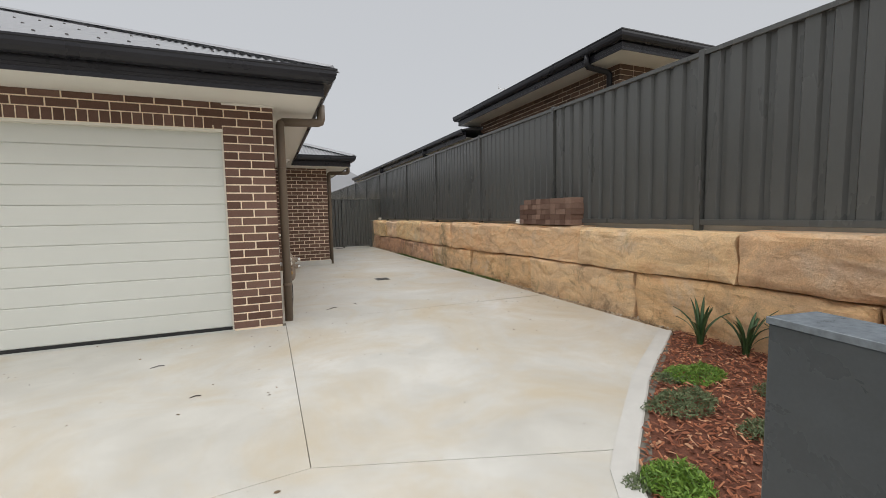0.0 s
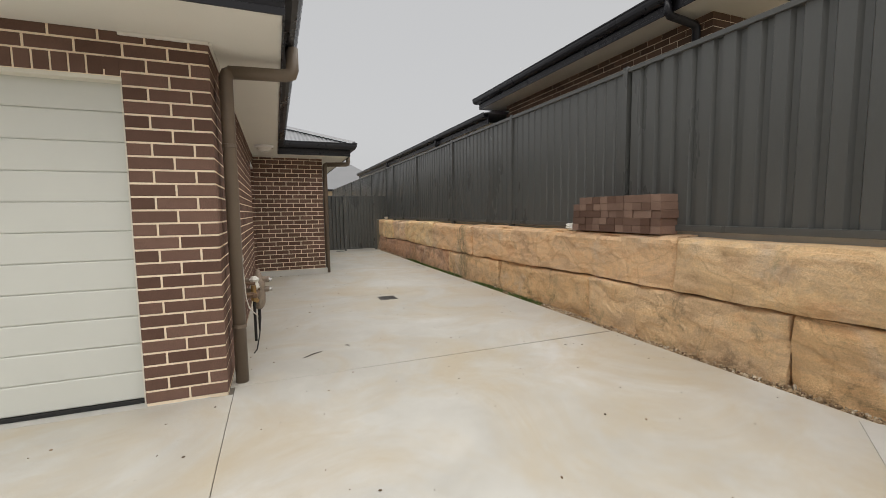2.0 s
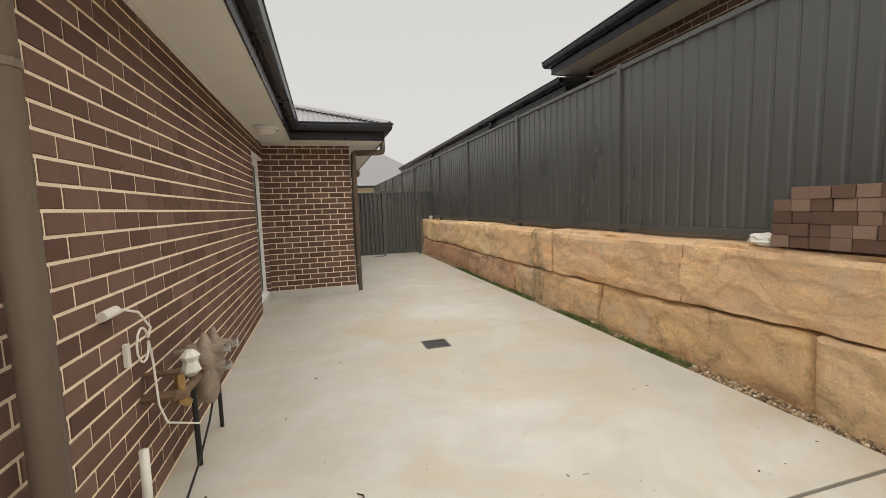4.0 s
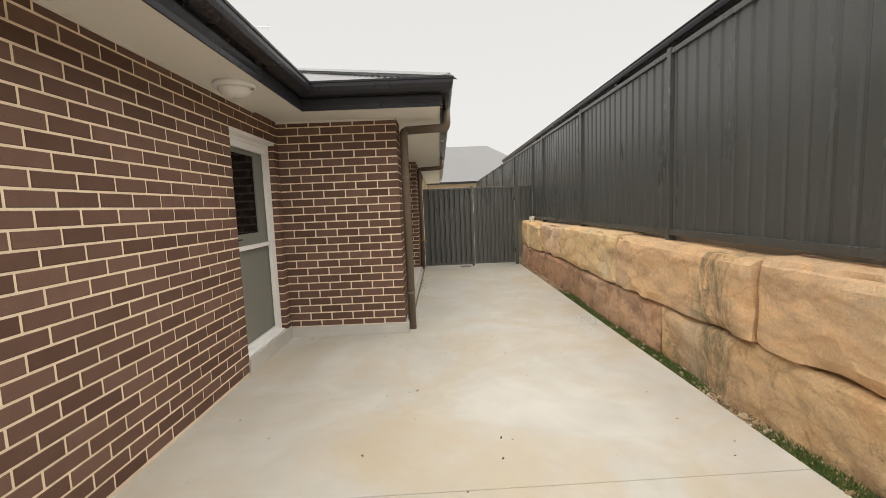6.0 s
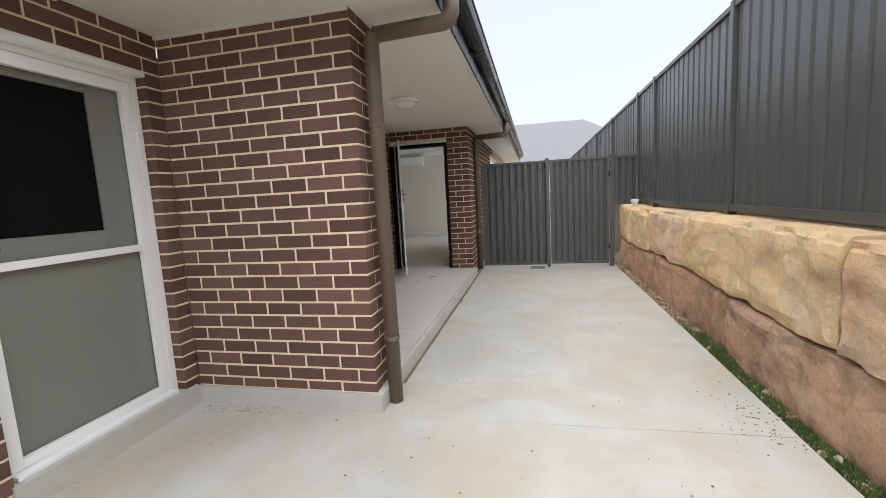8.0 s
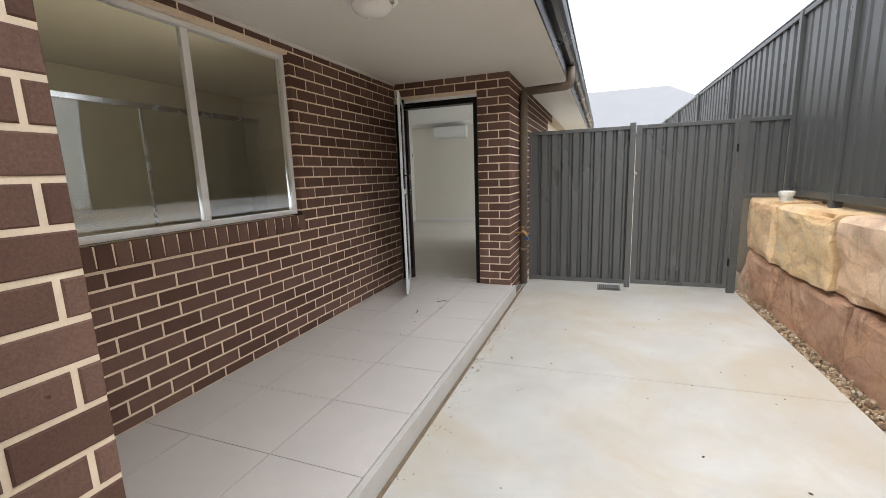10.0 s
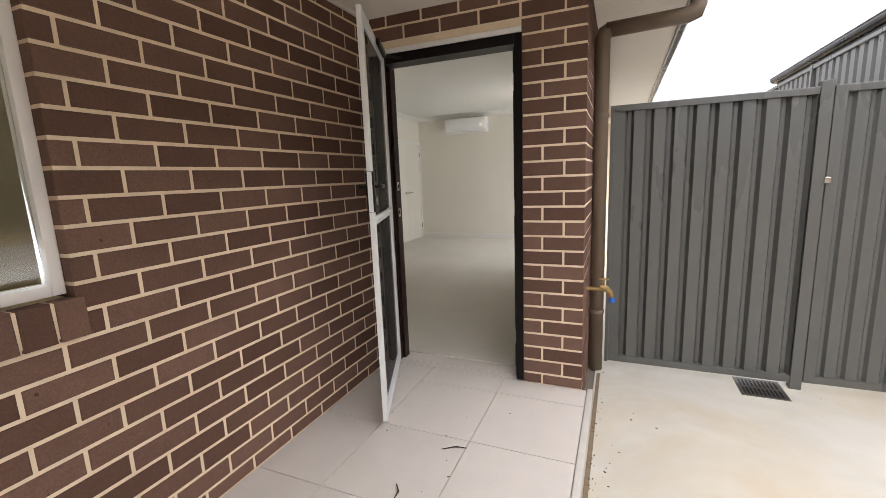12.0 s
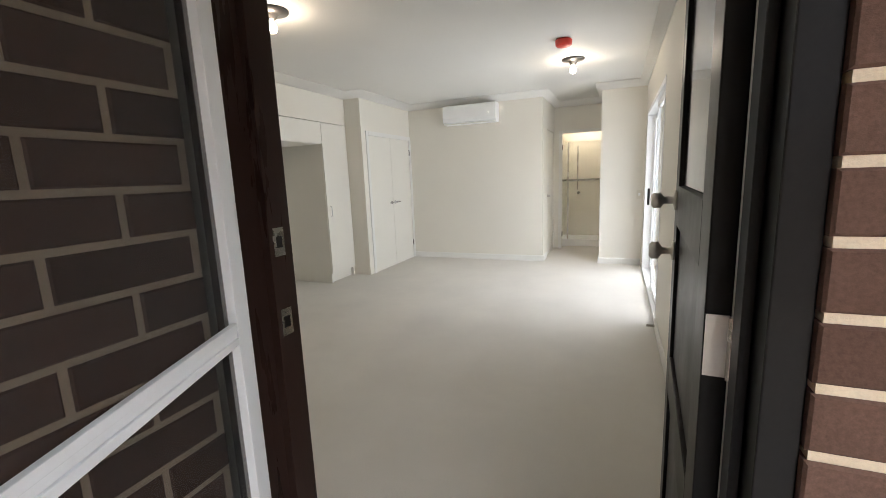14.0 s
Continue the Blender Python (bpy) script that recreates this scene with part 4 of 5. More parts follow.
setting("ground_behind_wall", boxes((3.99, -30, -0.3, 30, 40, 0.97)), M_GROUND, "bare earth behind the retaining wall")
setting("ground_cap", boxes((3.86, -7, 0.7, 4.0, 11.2, 0.955)), M_SOIL)

# ---- steel fence ----
PITCH = 2.37


def ribbed(run, z0, z1, place, pitch, flat, slope, deep):
    """A trapezoid-ribbed steel sheet with real thickness; place(a, d) gives its plan."""
    pts, a = [], 0.0
    back = pitch - flat - 2 * slope
    while a < run:
        pts += [(a, 0.0), (a + flat, 0.0), (a + flat + slope, deep), (a + flat + slope + back, deep)]
        a += pitch
    pts = [p for p in pts if p[0] < run] + [(run, pts[-1][1])]
    verts = [(*place(p, d + t), z) for t in (0.0, 0.004) for z in (z0, z1) for p, d in pts]
    n, faces = len(pts), []
    for i in range(n - 1):
        faces += [(i, i + 1, n + i + 1, n + i), (2 * n + i, 3 * n + i, 3 * n + i + 1, 2 * n + i + 1), (n + i, n + i + 1, 3 * n + i + 1, 3 * n + i), (i, 2 * n + i, 2 * n + i + 1, i + 1)]
    me = bpy.data.meshes.new("panel")
    me.from_pydata(verts, [], faces)
    me.materials.append(M_FENCE)
    return me


fence = tagged(base_of("fence", FENCE_X, 3, 1.0), "dark grey ribbed steel panel fence on the stone wall", "fence")
F0, F1 = 1.072, 2.775
posts = [-9.11, -6.74, -4.37, -2.0, 0.37, 2.75, 5.20, 7.67, 10.06]
beyond = [11.04, 13.4, 15.8, 18.2, 20.6, 23.0, 25.4]
for y in posts + beyond:
    part("post", boxes((FENCE_X - 0.045, y - 0.03, F0 - 0.11, FENCE_X + 0.03, y + 0.03, F1 + 0.015), bevel=0.003), M_FENCE, fence)
for a, b in list(zip(posts, posts[1:])) + [(10.06, 11.04)] + list(zip(beyond, beyond[1:])):
    hold(new("panel", ribbed(b - a - 0.06, F0 + 0.012, F1 - 0.012, lambda p, d: (FENCE_X - 0.012 + d, a + 0.03 + p), *((0.158, 0.105, 0.016, 0.013) if 0 < a < 11 else (0.197, 0.105, 0.022, 0.036)))), fence)
    part("top_rail", boxes((FENCE_X - 0.036, a + 0.031, F1 - 0.045, FENCE_X + 0.028, b - 0.031, F1), bevel=0.003), M_FENCE, fence)
    part("bottom_rail", boxes((FENCE_X - 0.036, a + 0.031, F0 - 0.012, FENCE_X + 0.028, b - 0.031, F0 + 0.045), bevel=0.003), M_FENCE, fence)
setting("kerb_plinth", boxes((4.03, -7, 0.9, 4.10, 26, 1.06)), M_EDGE, "pale plinth behind the fence")

# ---- gate ----
gate = tagged(base_of("side_gate", 2.0, GATE_Y, 0), "dark grey ribbed steel side gate and fixed panel", "gate")
GX = [1.40, 2.475, 2.60, 3.455, 3.575, 3.91]
GT = 1.83
part("post", boxes((2.475, GATE_Y - 0.03, 0.0, 2.535, GATE_Y + 0.03, GT + 0.03), bevel=0.003), M_FENCE, gate)
part("post", boxes((3.50, GATE_Y - 0.03, 0.0, 3.575, GATE_Y + 0.03, GT + 0.03), bevel=0.003), M_FENCE, gate)
part("post", boxes((1.375, GATE_Y - 0.02, 0.03, 1.40, GATE_Y + 0.02, GT), bevel=0.003), M_FENCE, gate)
for a, b, z0, pitch in ((1.40, 2.475, 0.05, 0.119), (2.545, 3.49, 0.06, 0.100), (3.575, 3.92, 1.04, 0.11)):
    hold(new("panel", ribbed(b - a, z0 + 0.01, GT - 0.01, lambda p, d: (a + p, GATE_Y - 0.012 + d), pitch, pitch * 0.55, pitch * 0.14, 0.022 if a > 2.5 else 0.036)), gate)
    part("rail", boxes((a, GATE_Y - 0.022, GT - 0.04, b, GATE_Y + 0.03, GT), bevel=0.003), M_FENCE, gate)
    part("rail", boxes((a, GATE_Y - 0.022, z0 - 0.01, b, GATE_Y + 0.03, z0 + 0.035), bevel=0.003), M_FENCE, gate)
part("gate_stile", boxes((2.543, GATE_Y - 0.024, 0.05, 2.60, GATE_Y + 0.028, GT), bevel=0.003), M_FENCE, gate)
part("gate_stile", boxes((3.455, GATE_Y - 0.024, 0.05, 3.49, GATE_Y + 0.028, GT), bevel=0.003), M_FENCE, gate)
part("latch", boxes((2.53, GATE_Y - 0.042, 1.29, 2.56, GATE_Y - 0.031, 1.325), bevel=0.003), M_CHROME, gate, "small steel latch")
for z in (0.3, 1.5):
    part("hinge", tube([(3.494, GATE_Y - 0.03, z), (3.494, GATE_Y - 0.03, z + 0.08)], 0.009, 8), M_BLACK, gate)


# ---- drains ----
def floor_grate(x, y):
    g = tagged(base_of("floor_drain", x, y, 0), "square dark slotted drain grate set in the concrete", "drain", "yard drains")
    h = 0.125
    part("grate_frame", boxes((x - h, y - h, -0.02, x + h, y - h + 0.022, 0.004), (x - h, y + h - 0.022, -0.02, x + h, y + h, 0.004), (x - h, y - h + 0.022, -0.02, x - h + 0.022, y + h - 0.022, 0.004), (x + h - 0.022, y - h + 0.022, -0.02, x + h, y + h - 0.022, 0.004)), M_DARK_METAL, g)
    # thin black sheet on the slab stands for the shade down in the pit
    part("sump", boxes((x - h + 0.01, y - h + 0.01, 0.0005, x + h - 0.01, y + h - 0.01, 0.0012)), M_BLACK, g)
    for i in range(9):
        xx = x - h + 0.032 + i * 0.0215
        part("bar", boxes((xx, y - h + 0.022, 0.0013, xx + 0.009, y + h - 0.022, 0.0035)), M_DARK_METAL, g)
    part("bar", boxes((x - h + 0.022, y - 0.012, 0.0014, x + h - 0.022, y + 0.012, 0.0038)), M_DARK_METAL, g)


floor_grate(1.86, 2.81)
floor_grate(2.31, 10.93)

# ---- interior of the entry room ----
FZ, CZ = 0.132, 2.66
RX, FARY = 1.03, 16.24
setting("floor", boxes((-4.0, PORCH_Y + 0.181, 0.0, RX + 0.1, FARY + 2.24, FZ)), M_CARPET, "pale grey carpeted floor of the entry room")
setting("ceiling", boxes((-4.0, PORCH_Y + 0.11, CZ, RX + 0.1, FARY + 2.24, CZ + 0.05)), M_CEIL, "flat white ceiling")
setting("wall_room_front", boxes((-4.0, PORCH_Y + 0.111, FZ, ex0, PORCH_Y + 0.17, CZ), (ex1, PORCH_Y + 0.111, FZ, RX, PORCH_Y + 0.17, CZ), (ex0, PORCH_Y + 0.111, etop - 0.03, ex1, PORCH_Y + 0.17, CZ)), M_WALL)
setting("wall_room_right", boxes((RX, PORCH_Y + 0.111, FZ, RX + 0.09, SLIDER[0], CZ), (RX, SLIDER[1], FZ, RX + 0.09, 18.6, CZ), (RX, SLIDER[0], 2.20, RX + 0.09, SLIDER[1], CZ)), M_WALL, "cream painted wall with a sliding door")
LX, PL, PR, BY = -2.55, -0.347, 0.46, 17.44   # linen wall, passage sides, bathroom door
setting("wall_room_far", boxes((LX, FARY, FZ, PL, FARY + 0.1, CZ), (PR, FARY, FZ, RX, FARY + 0.1, CZ)), M_WALL, "cream painted far wall")
setting("wall_passage", boxes((PL - 0.09, FARY + 0.1, FZ, PL, 16.62, CZ), (PL - 0.09, 17.37, FZ, PL, BY, CZ), (PL - 0.09, 16.62, 2.15, PL, 17.37, CZ), (PR, FARY + 0.1, FZ, PR + 0.09, BY, CZ), (PL - 0.09, BY, FZ, -0.27, BY + 0.08, CZ), (-0.27, BY, 2.18, PR, BY + 0.08, CZ), (PR, BY, FZ, PR + 0.09, BY + 0.08, CZ)), M_WALL)
setting("wall_bathroom", boxes((-0.6, 18.29, FZ, 1.0, 18.37, CZ), (-0.6, BY + 0.09, FZ, -0.52, 18.29, CZ)), M_WALL)
setting("wall_room_left", boxes((LX - 0.10, 14.79, FZ, LX, FARY + 0.1, CZ), (LX - 0.30, 14.79, FZ, LX - 0.10, 14.85, CZ), (-3.72, 10.43, FZ, -3.64, 14.79, CZ), (-3.64, 13.2, 2.225, LX - 0.25, 14.79, CZ)), M_WALL, "cream painted wall with a linen cupboard")


def cornice(path):
    return sweep([(0, CZ - 0.09), (0.008, CZ - 0.09), (0.022, CZ - 0.082), (0.06, CZ - 0.042), (0.082, CZ - 0.014), (0.09, CZ - 0.007), (0.09, CZ), (0, CZ)], path)


setting("trim_cornice", cornice([(LX - 0.25, 13.2), (LX - 0.25, 14.79), (LX, 14.79), (LX, FARY), (PL, FARY), (PL, BY), (PR, BY), (PR, FARY), (RX, FARY), (RX, 10.51)]), M_CEIL, "coved white cornice", True)
SK = [(0, FZ), (0.012, FZ), (0.012, FZ + 0.075), (0.006, FZ + 0.088), (0, FZ + 0.088)]
for run in ([(LX, 16.225), (LX, FARY), (PL, FARY), (PL, 16.57)], [(PR, BY - 0.05), (PR, FARY), (RX, FARY), (RX, SLIDER[1] + 0.06)], [(RX, SLIDER[0] - 0.06), (RX, 10.53)]):
    setting("baseboard", sweep(SK, run), M_CEIL)

# linen doors
ln = tagged(base_of("door_linen", LX, 15.55, FZ), "pair of closed white flush linen cupboard doors", "door", kind="structure")
part("architrave", boxes((LX, 14.890, FZ, LX + 0.016, 14.950, 2.15), (LX, 16.180, FZ, LX + 0.016, 16.240, 2.15), (LX, 14.951, 2.09, LX + 0.016, 16.179, 2.15), bevel=0.003), M_CEIL, ln)
for a, b, h in ((14.955, 15.562, 15.510), (15.568, 16.175, 15.620)):
    lf = part("leaf", boxes((LX - 0.02, a, FZ + 0.015, LX + 0.006, b, 2.085), bevel=0.002), M_JOINERY, ln)
    bm = lathe([(0.025, 0), (0.025, 0.008), (0.010, 0.010), (0.010, 0.04)], (0, 0, 0), 14)
    bmesh.ops.transform(bm, matrix=Matrix.Translation((LX + 0.006, h, 1.12)) @ Matrix.Rotation(radians(90), 4, "Y"), verts=bm.verts)
    part("rose", bm, M_CHROME, lf)
    s = -1 if h < 15.550 else 1
    part("lever", boxes((LX + 0.038, min(h, h + s * 0.11), 1.111, LX + 0.052, max(h, h + s * 0.11), 1.129), bevel=0.004), M_CHROME, lf, "satin lever handle")
for z in (0.35, 1.85):
    part("hinge", tube([(LX + 0.014, 16.177, z), (LX + 0.014, 16.177, z + 0.09)], 0.008, 8), M_DARK_METAL, ln)

# tall pantry unit beside the fridge space
pu = tagged(base_of("pantry_cabinet", -2.960, 14.520, FZ), "tall white laminate pantry unit beside an empty fridge space", "cabinet")
part("side_panel", boxes((-3.640, 14.240, FZ, -2.805, 14.270, 2.22), bevel=0.002), M_JOINERY, pu)
part("side_panel", boxes((-3.640, 14.740, FZ, -2.805, 14.768, 2.22), bevel=0.002), M_JOINERY, pu)
part("back_panel", boxes((-3.640, 14.271, FZ + 0.12, -3.620, 14.739, 2.22), bevel=0.002), M_JOINERY, pu)
part("overhead_box", boxes((-3.640, 13.170, 1.95, -2.805, 14.239, 2.22), bevel=0.002), M_JOINERY, pu)
pd = part("door", boxes((-2.804, 14.245, FZ + 0.125, -2.786, 14.765, 2.215), bevel=0.002), M_JOINERY, pu)
part("handle", tube([(-2.786, 14.300, 1.02), (-2.760, 14.300, 1.03), (-2.760, 14.300, 1.15), (-2.786, 14.300, 1.16)], 0.005, 8), M_CHROME, pd)
part("overhead_door", boxes((-2.804, 13.180, 1.955, -2.786, 14.238, 2.215), bevel=0.002), M_JOINERY, pu)
part("kickboard", boxes((-2.860, 14.272, FZ, -2.845, 14.738, FZ + 0.118)), M_JOINERY, pu)
part("side_panel", boxes((-3.640, 13.170, FZ, -2.805, 13.188, 1.949)), M_JOINERY, pu)

# air conditioner
ac = tagged(base_of("air_conditioner", -1.43, FARY, 2.27), "white wall-mounted split air conditioner", "air conditioner")
part("housing", sweep([(0.0, 2.27), (-0.14, 2.27), (-0.19, 2.30), (-0.205, 2.36), (-0.20, 2.53), (-0.18, 2.55), (0.0, 2.55)], [(-1.01, FARY), (-1.85, FARY)]), M_WHITE, ac)
part("louvre", boxes((-1.82, FARY - 0.185, 2.272, -1.04, FARY - 0.10, 2.282), bevel=0.002), M_CEIL, ac)
part("indicator", boxes((-1.12, FARY - 0.2065, 2.40, -1.105, FARY - 0.2045, 2.415)), glowing("indicator_glow", (1.0, 0.9, 0.7), 3.0), ac)
for v in ac.children[0].data.vertices:
    v.co.y = FARY - abs(v.co.y - FARY)

# bulbs
M_BULB = glowing("bulb_glow", (1.0, 0.80, 0.55), 9.0)


def batten_bulb(x, y, power):
    bl = tagged(base_of("ceiling_light", x, y, CZ), "bare warm bulb in a ceiling batten holder, switched on", "light", "bare bulbs in the room")
    part("plate", lathe([(0.12, 0.0), (0.118, -0.012), (0.06, -0.018), (0.045, -0.03), (0.028, -0.055), (0.02, -0.06)], (x, y, CZ - 0.001), 24), M_DARK_METAL, bl, smooth=True)
    part("bulb", lathe([(0.014, -0.062), (0.018, -0.075), (0.030, -0.095), (0.034, -0.115), (0.028, -0.135), (0.012, -0.147)], (x, y, CZ), 16), M_BULB, bl, smooth=True).visible_shadow = False
    d = bpy.data.lights.new("bulb_lamp", "POINT")
    d.energy, d.color, d.shadow_soft_size = power, (1.0, 0.84, 0.64), 0.035
    lamp = new("bulb_lamp", d)
    lamp.location = (x, y, CZ - 0.17)


batten_bulb(0.22, 14.69, 0.5)
batten_bulb(-1.56, 12.23, 0.55)
# unseen bulb, added to brighten the bathroom behind the doorway
batten_bulb(0.25, 17.93, 2.0)
sm = tagged(base_of("smoke_alarm", 0.21, 13.94, CZ), "round smoke alarm under a red dust cover on the ceiling", "smoke alarm")
part("cover", lathe([(0.06, 0), (0.075, -0.012), (0.072, -0.05), (0.06, -0.062), (0.02, -0.066)], (0.21, 13.94, CZ - 0.001), 20), M_RED, sm)

# daylight in the sliding door's opening
dl = bpy.data.lights.new("slider_daylight", "AREA")
dl.shape, dl.size, dl.size_y, dl.energy, dl.color = "RECTANGLE", 2.1, 2.0, 5.4, (0.93, 0.97, 1.0)
new("slider_daylight", dl).matrix_world = look((SIDE_X + 0.05, 14.79, 1.15), (0.0, 14.79, 1.0))

# sliding glass door
sl = tagged(base_of("door_sliding", RX + 0.1, 14.79, FZ), "white framed sliding glass door to the side yard", "door", kind="structure")
a0, a1 = SLIDER
part("frame", boxes((RX - 0.004, a0, FZ, RX + 0.14, a0 + 0.05, 2.20), (RX - 0.004, a1 - 0.05, FZ, RX + 0.14, a1, 2.20), (RX - 0.004, a0 + 0.051, 2.15, RX + 0.14, a1 - 0.051, 2.20), (RX - 0.004, a0 + 0.051, FZ, RX + 0.14, a1 - 0.051, FZ + 0.035), bevel=0.003), M_WHITE, sl)
for x, c, d in ((RX + 0.03, a0 + 0.05, 14.83), (RX + 0.085, 14.76, a1 - 0.05)):
    pn = part("sash", boxes((x, c, FZ + 0.036, x + 0.035, c + 0.055, 2.149), (x, d - 0.055, FZ + 0.036, x + 0.035, d, 2.149), (x, c + 0.056, FZ + 0.036, x + 0.035, d - 0.056, FZ + 0.10), (x, c + 0.056, 2.09, x + 0.035, d - 0.056, 2.149), bevel=0.003), M_WHITE, sl)
    g = part("pane", boxes((x + 0.014, c + 0.05, FZ + 0.09, x + 0.02, d - 0.05, 2.10)), M_GLASS, pn)
    g.visible_shadow = False
part("handle", boxes((RX + 0.004, 15.48, 1.04, RX + 0.029, 15.52, 1.24), bevel=0.006), M_BLACK, sl)
stp = tagged(base_of("door_stop", RX - 0.02, 13.52, FZ), "small chrome door stop on the skirting", "door stop")
part("stem", tube([(RX - 0.013, 13.52, FZ + 0.045), (RX - 0.075, 13.52, FZ + 0.045)], 0.011, 10), M_CHROME, stp)
swp = tagged(base_of("switch_plate", 0.975, FARY, 1.12), "cream wall switch plate beside the sliding door", "switch")
part("plate", boxes((0.94, FARY - 0.009, 1.07, 1.01, FARY - 0.001, 1.19), bevel=0.002), M_CREAM, swp)
part("rocker", boxes((0.962, FARY - 0.0125, 1.115, 0.988, FARY - 0.0091, 1.15), bevel=0.001), M_WHITE, swp)

# passage doors and shower
bd = tagged(base_of("door_bathroom", 0.14, 17.390, FZ), "open bathroom doorway with white architrave", "door", kind="structure")
part("architrave", boxes((-0.27, 17.425, FZ, -0.21, 17.439, 2.18), (0.415, 17.425, FZ, 0.459, 17.439, 2.18), (-0.209, 17.425, 2.125, 0.414, 17.439, 2.18), bevel=0.003), M_CEIL, bd)
part("jamb", boxes((-0.269, 17.440, FZ, -0.22, 17.530, 2.18), (0.43, 17.440, FZ, 0.459, 17.530, 2.18)), M_CEIL, bd)
for z in (0.35, 1.85):
    part("hinge", tube([(-0.205, 17.420, z), (-0.205, 17.420, z + 0.09)], 0.008, 8), M_DARK_METAL, bd)
pdoor = tagged(base_of("door_passage", -0.34, 16.990, FZ), "closed white door in the passage side", "door", kind="structure")
part("leaf", boxes((PL - 0.05, 16.625, FZ, PL - 0.015, 17.365, 2.145)), M_JOINERY, pdoor)
part("knob", boxes((PL - 0.0149, 16.70, 1.09, PL + 0.04, 16.74, 1.13), bevel=0.008), M_CHROME, pdoor)
sh = tagged(base_of("shower", 0.1, 17.990, FZ), "shower recess with a white base, glass screen and chrome rail", "shower")
part("base", boxes((-0.5, 17.690, FZ, 0.95, 18.280, FZ + 0.13), bevel=0.015), M_WHITE, sh)
part("screen", boxes((-0.5, 17.750, FZ + 0.13, 0.95, 17.756, 2.0)), M_GLASS, sh).visible_shadow = False
part("post", boxes((-0.16, 17.740, FZ + 0.13, -0.13, 17.766, 2.0)), M_CHROME, sh)
part("riser", tube([(-0.02, 18.250, 1.15), (-0.02, 18.220, 1.2), (-0.02, 18.220, 1.9), (-0.02, 18.250, 1.95)], 0.011, 8), M_CHROME, sh)
part("tap", tube([(0.0, 18.285, 1.08), (0.0, 18.210, 1.08)], 0.03, 12), M_CHROME, sh)
part("shelf_strip", boxes((-0.5, 18.260, 1.30, 0.95, 18.285, 1.34)), M_CHROME, sh)

# ---- meters on the side wall ----
mt = tagged(base_of("water_meter", 0.1, 1.3, 0), "paint-splashed water valves on copper pipes against the brick", "meter")
part("riser", tube([(0.13, 1.30, 0.0), (0.13, 1.30, 0.50)], 0.014, 10), M_RUBBER, mt)
part("riser", tube([(0.15, 1.72, 0.0), (0.15, 1.72, 0.30)], 0.012, 10), M_RUBBER, mt)
part("feed", tube([(0.0, 1.02, 0.52), (0.13, 1.02, 0.52), (0.15, 1.06, 0.50), (0.16, 1.30, 0.50)], 0.022, 10), M_COPPER, mt)
part("feed", tube([(0.0, 1.05, 0.62), (0.16, 1.05, 0.62)], 0.014, 10), M_COPPER, mt)
part("stop_tap", tube([(0.14, 1.08, 0.60), (0.14, 1.08, 0.47), (0.17, 1.10, 0.44)], [0.022, 0.026, 0.02], 10), M_BRASS, mt)
part("valve_body", lathe([(0.030, 0.30), (0.045, 0.32), (0.060, 0.36), (0.064, 0.44), (0.058, 0.52), (0.066, 0.54), (0.066, 0.58), (0.05, 0.60), (0.03, 0.66), (0.012, 0.70)], (0.17, 1.42, 0.0), 16), M_TAN, mt, smooth=True)
part("valve_body", lathe([(0.025, 0.36), (0.045, 0.40), (0.05, 0.50), (0.056, 0.52), (0.05, 0.58), (0.02, 0.64), (0.010, 0.68)], (0.17, 1.62, 0.0), 16), M_TAN, mt, smooth=True)
for y, z in ((1.42, 0.60), (1.62, 0.57), (1.42, 0.50)):
    part("coupling", tube([(0.02, y, z), (0.10, y, z), (0.10, y, z), (0.27, y, z)], [0.016, 0.02, 0.032, 0.028], 12), M_TAN, mt)
    part("cap", tube([(0.27, y, z), (0.30, y, z)], 0.024, 12), M_CHROME, mt)
part("bridge", tube([(0.17, 1.30, 0.52), (0.17, 1.78, 0.52)], 0.02, 10), M_COPPER, mt)
part("rag", lathe([(0.02, 0.52), (0.05, 0.55), (0.035, 0.60), (0.05, 0.63), (0.02, 0.66)], (0.14, 1.26, 0.0), 7), M_PVC, mt)
wl_ = tagged(base_of("cable", 0.05, 0.85, 0.9), "loose white cable looped on the brick wall", "cable")
part("sleeve", tube([(0.012, 0.72, 0.98), (0.02, 0.82, 0.985)], 0.02, 10), M_PVC, wl_)
loop = [(0.03, 0.83, 0.985), (0.06, 0.92, 0.95), (0.07, 1.0, 0.86)] + [(0.06, 0.93 + 0.06 * math.cos(q), 0.80 + 0.075 * math.sin(q)) for q in np.linspace(0.3, 6.2, 16)] + [(0.07, 0.99, 0.70), (0.08, 0.98, 0.5), (0.10, 1.0, 0.40), (0.16, 1.25, 0.26)]
part("lead", tube(loop, 0.005, 6), M_PVC, wl_)
part("clip", boxes((0.0, 0.88, 0.72, 0.02, 0.91, 0.82), bevel=0.003), M_PVC, wl_)
cd = tagged(base_of("conduit", 0.06, 0.80, 0), "short white conduit stub standing in the concrete", "conduit")
part("pipe", tube([(0.06, 0.82, 0.0), (0.06, 0.83, 0.37)], 0.019, 12), M_PVC, cd, smooth=True)
bc = tagged(base_of("black_cable", 0.12, 1.0, 0), "loose black cable bent down to the concrete", "cable")
part("lead", tube([(0.15, 1.68, 0.30), (0.17, 1.55, 0.33), (0.18, 1.35, 0.22), (0.17, 1.15, 0.10), (0.15, 0.98, 0.008), (0.13, 0.88, 0.006)], 0.006, 6), M_RUBBER, bc)

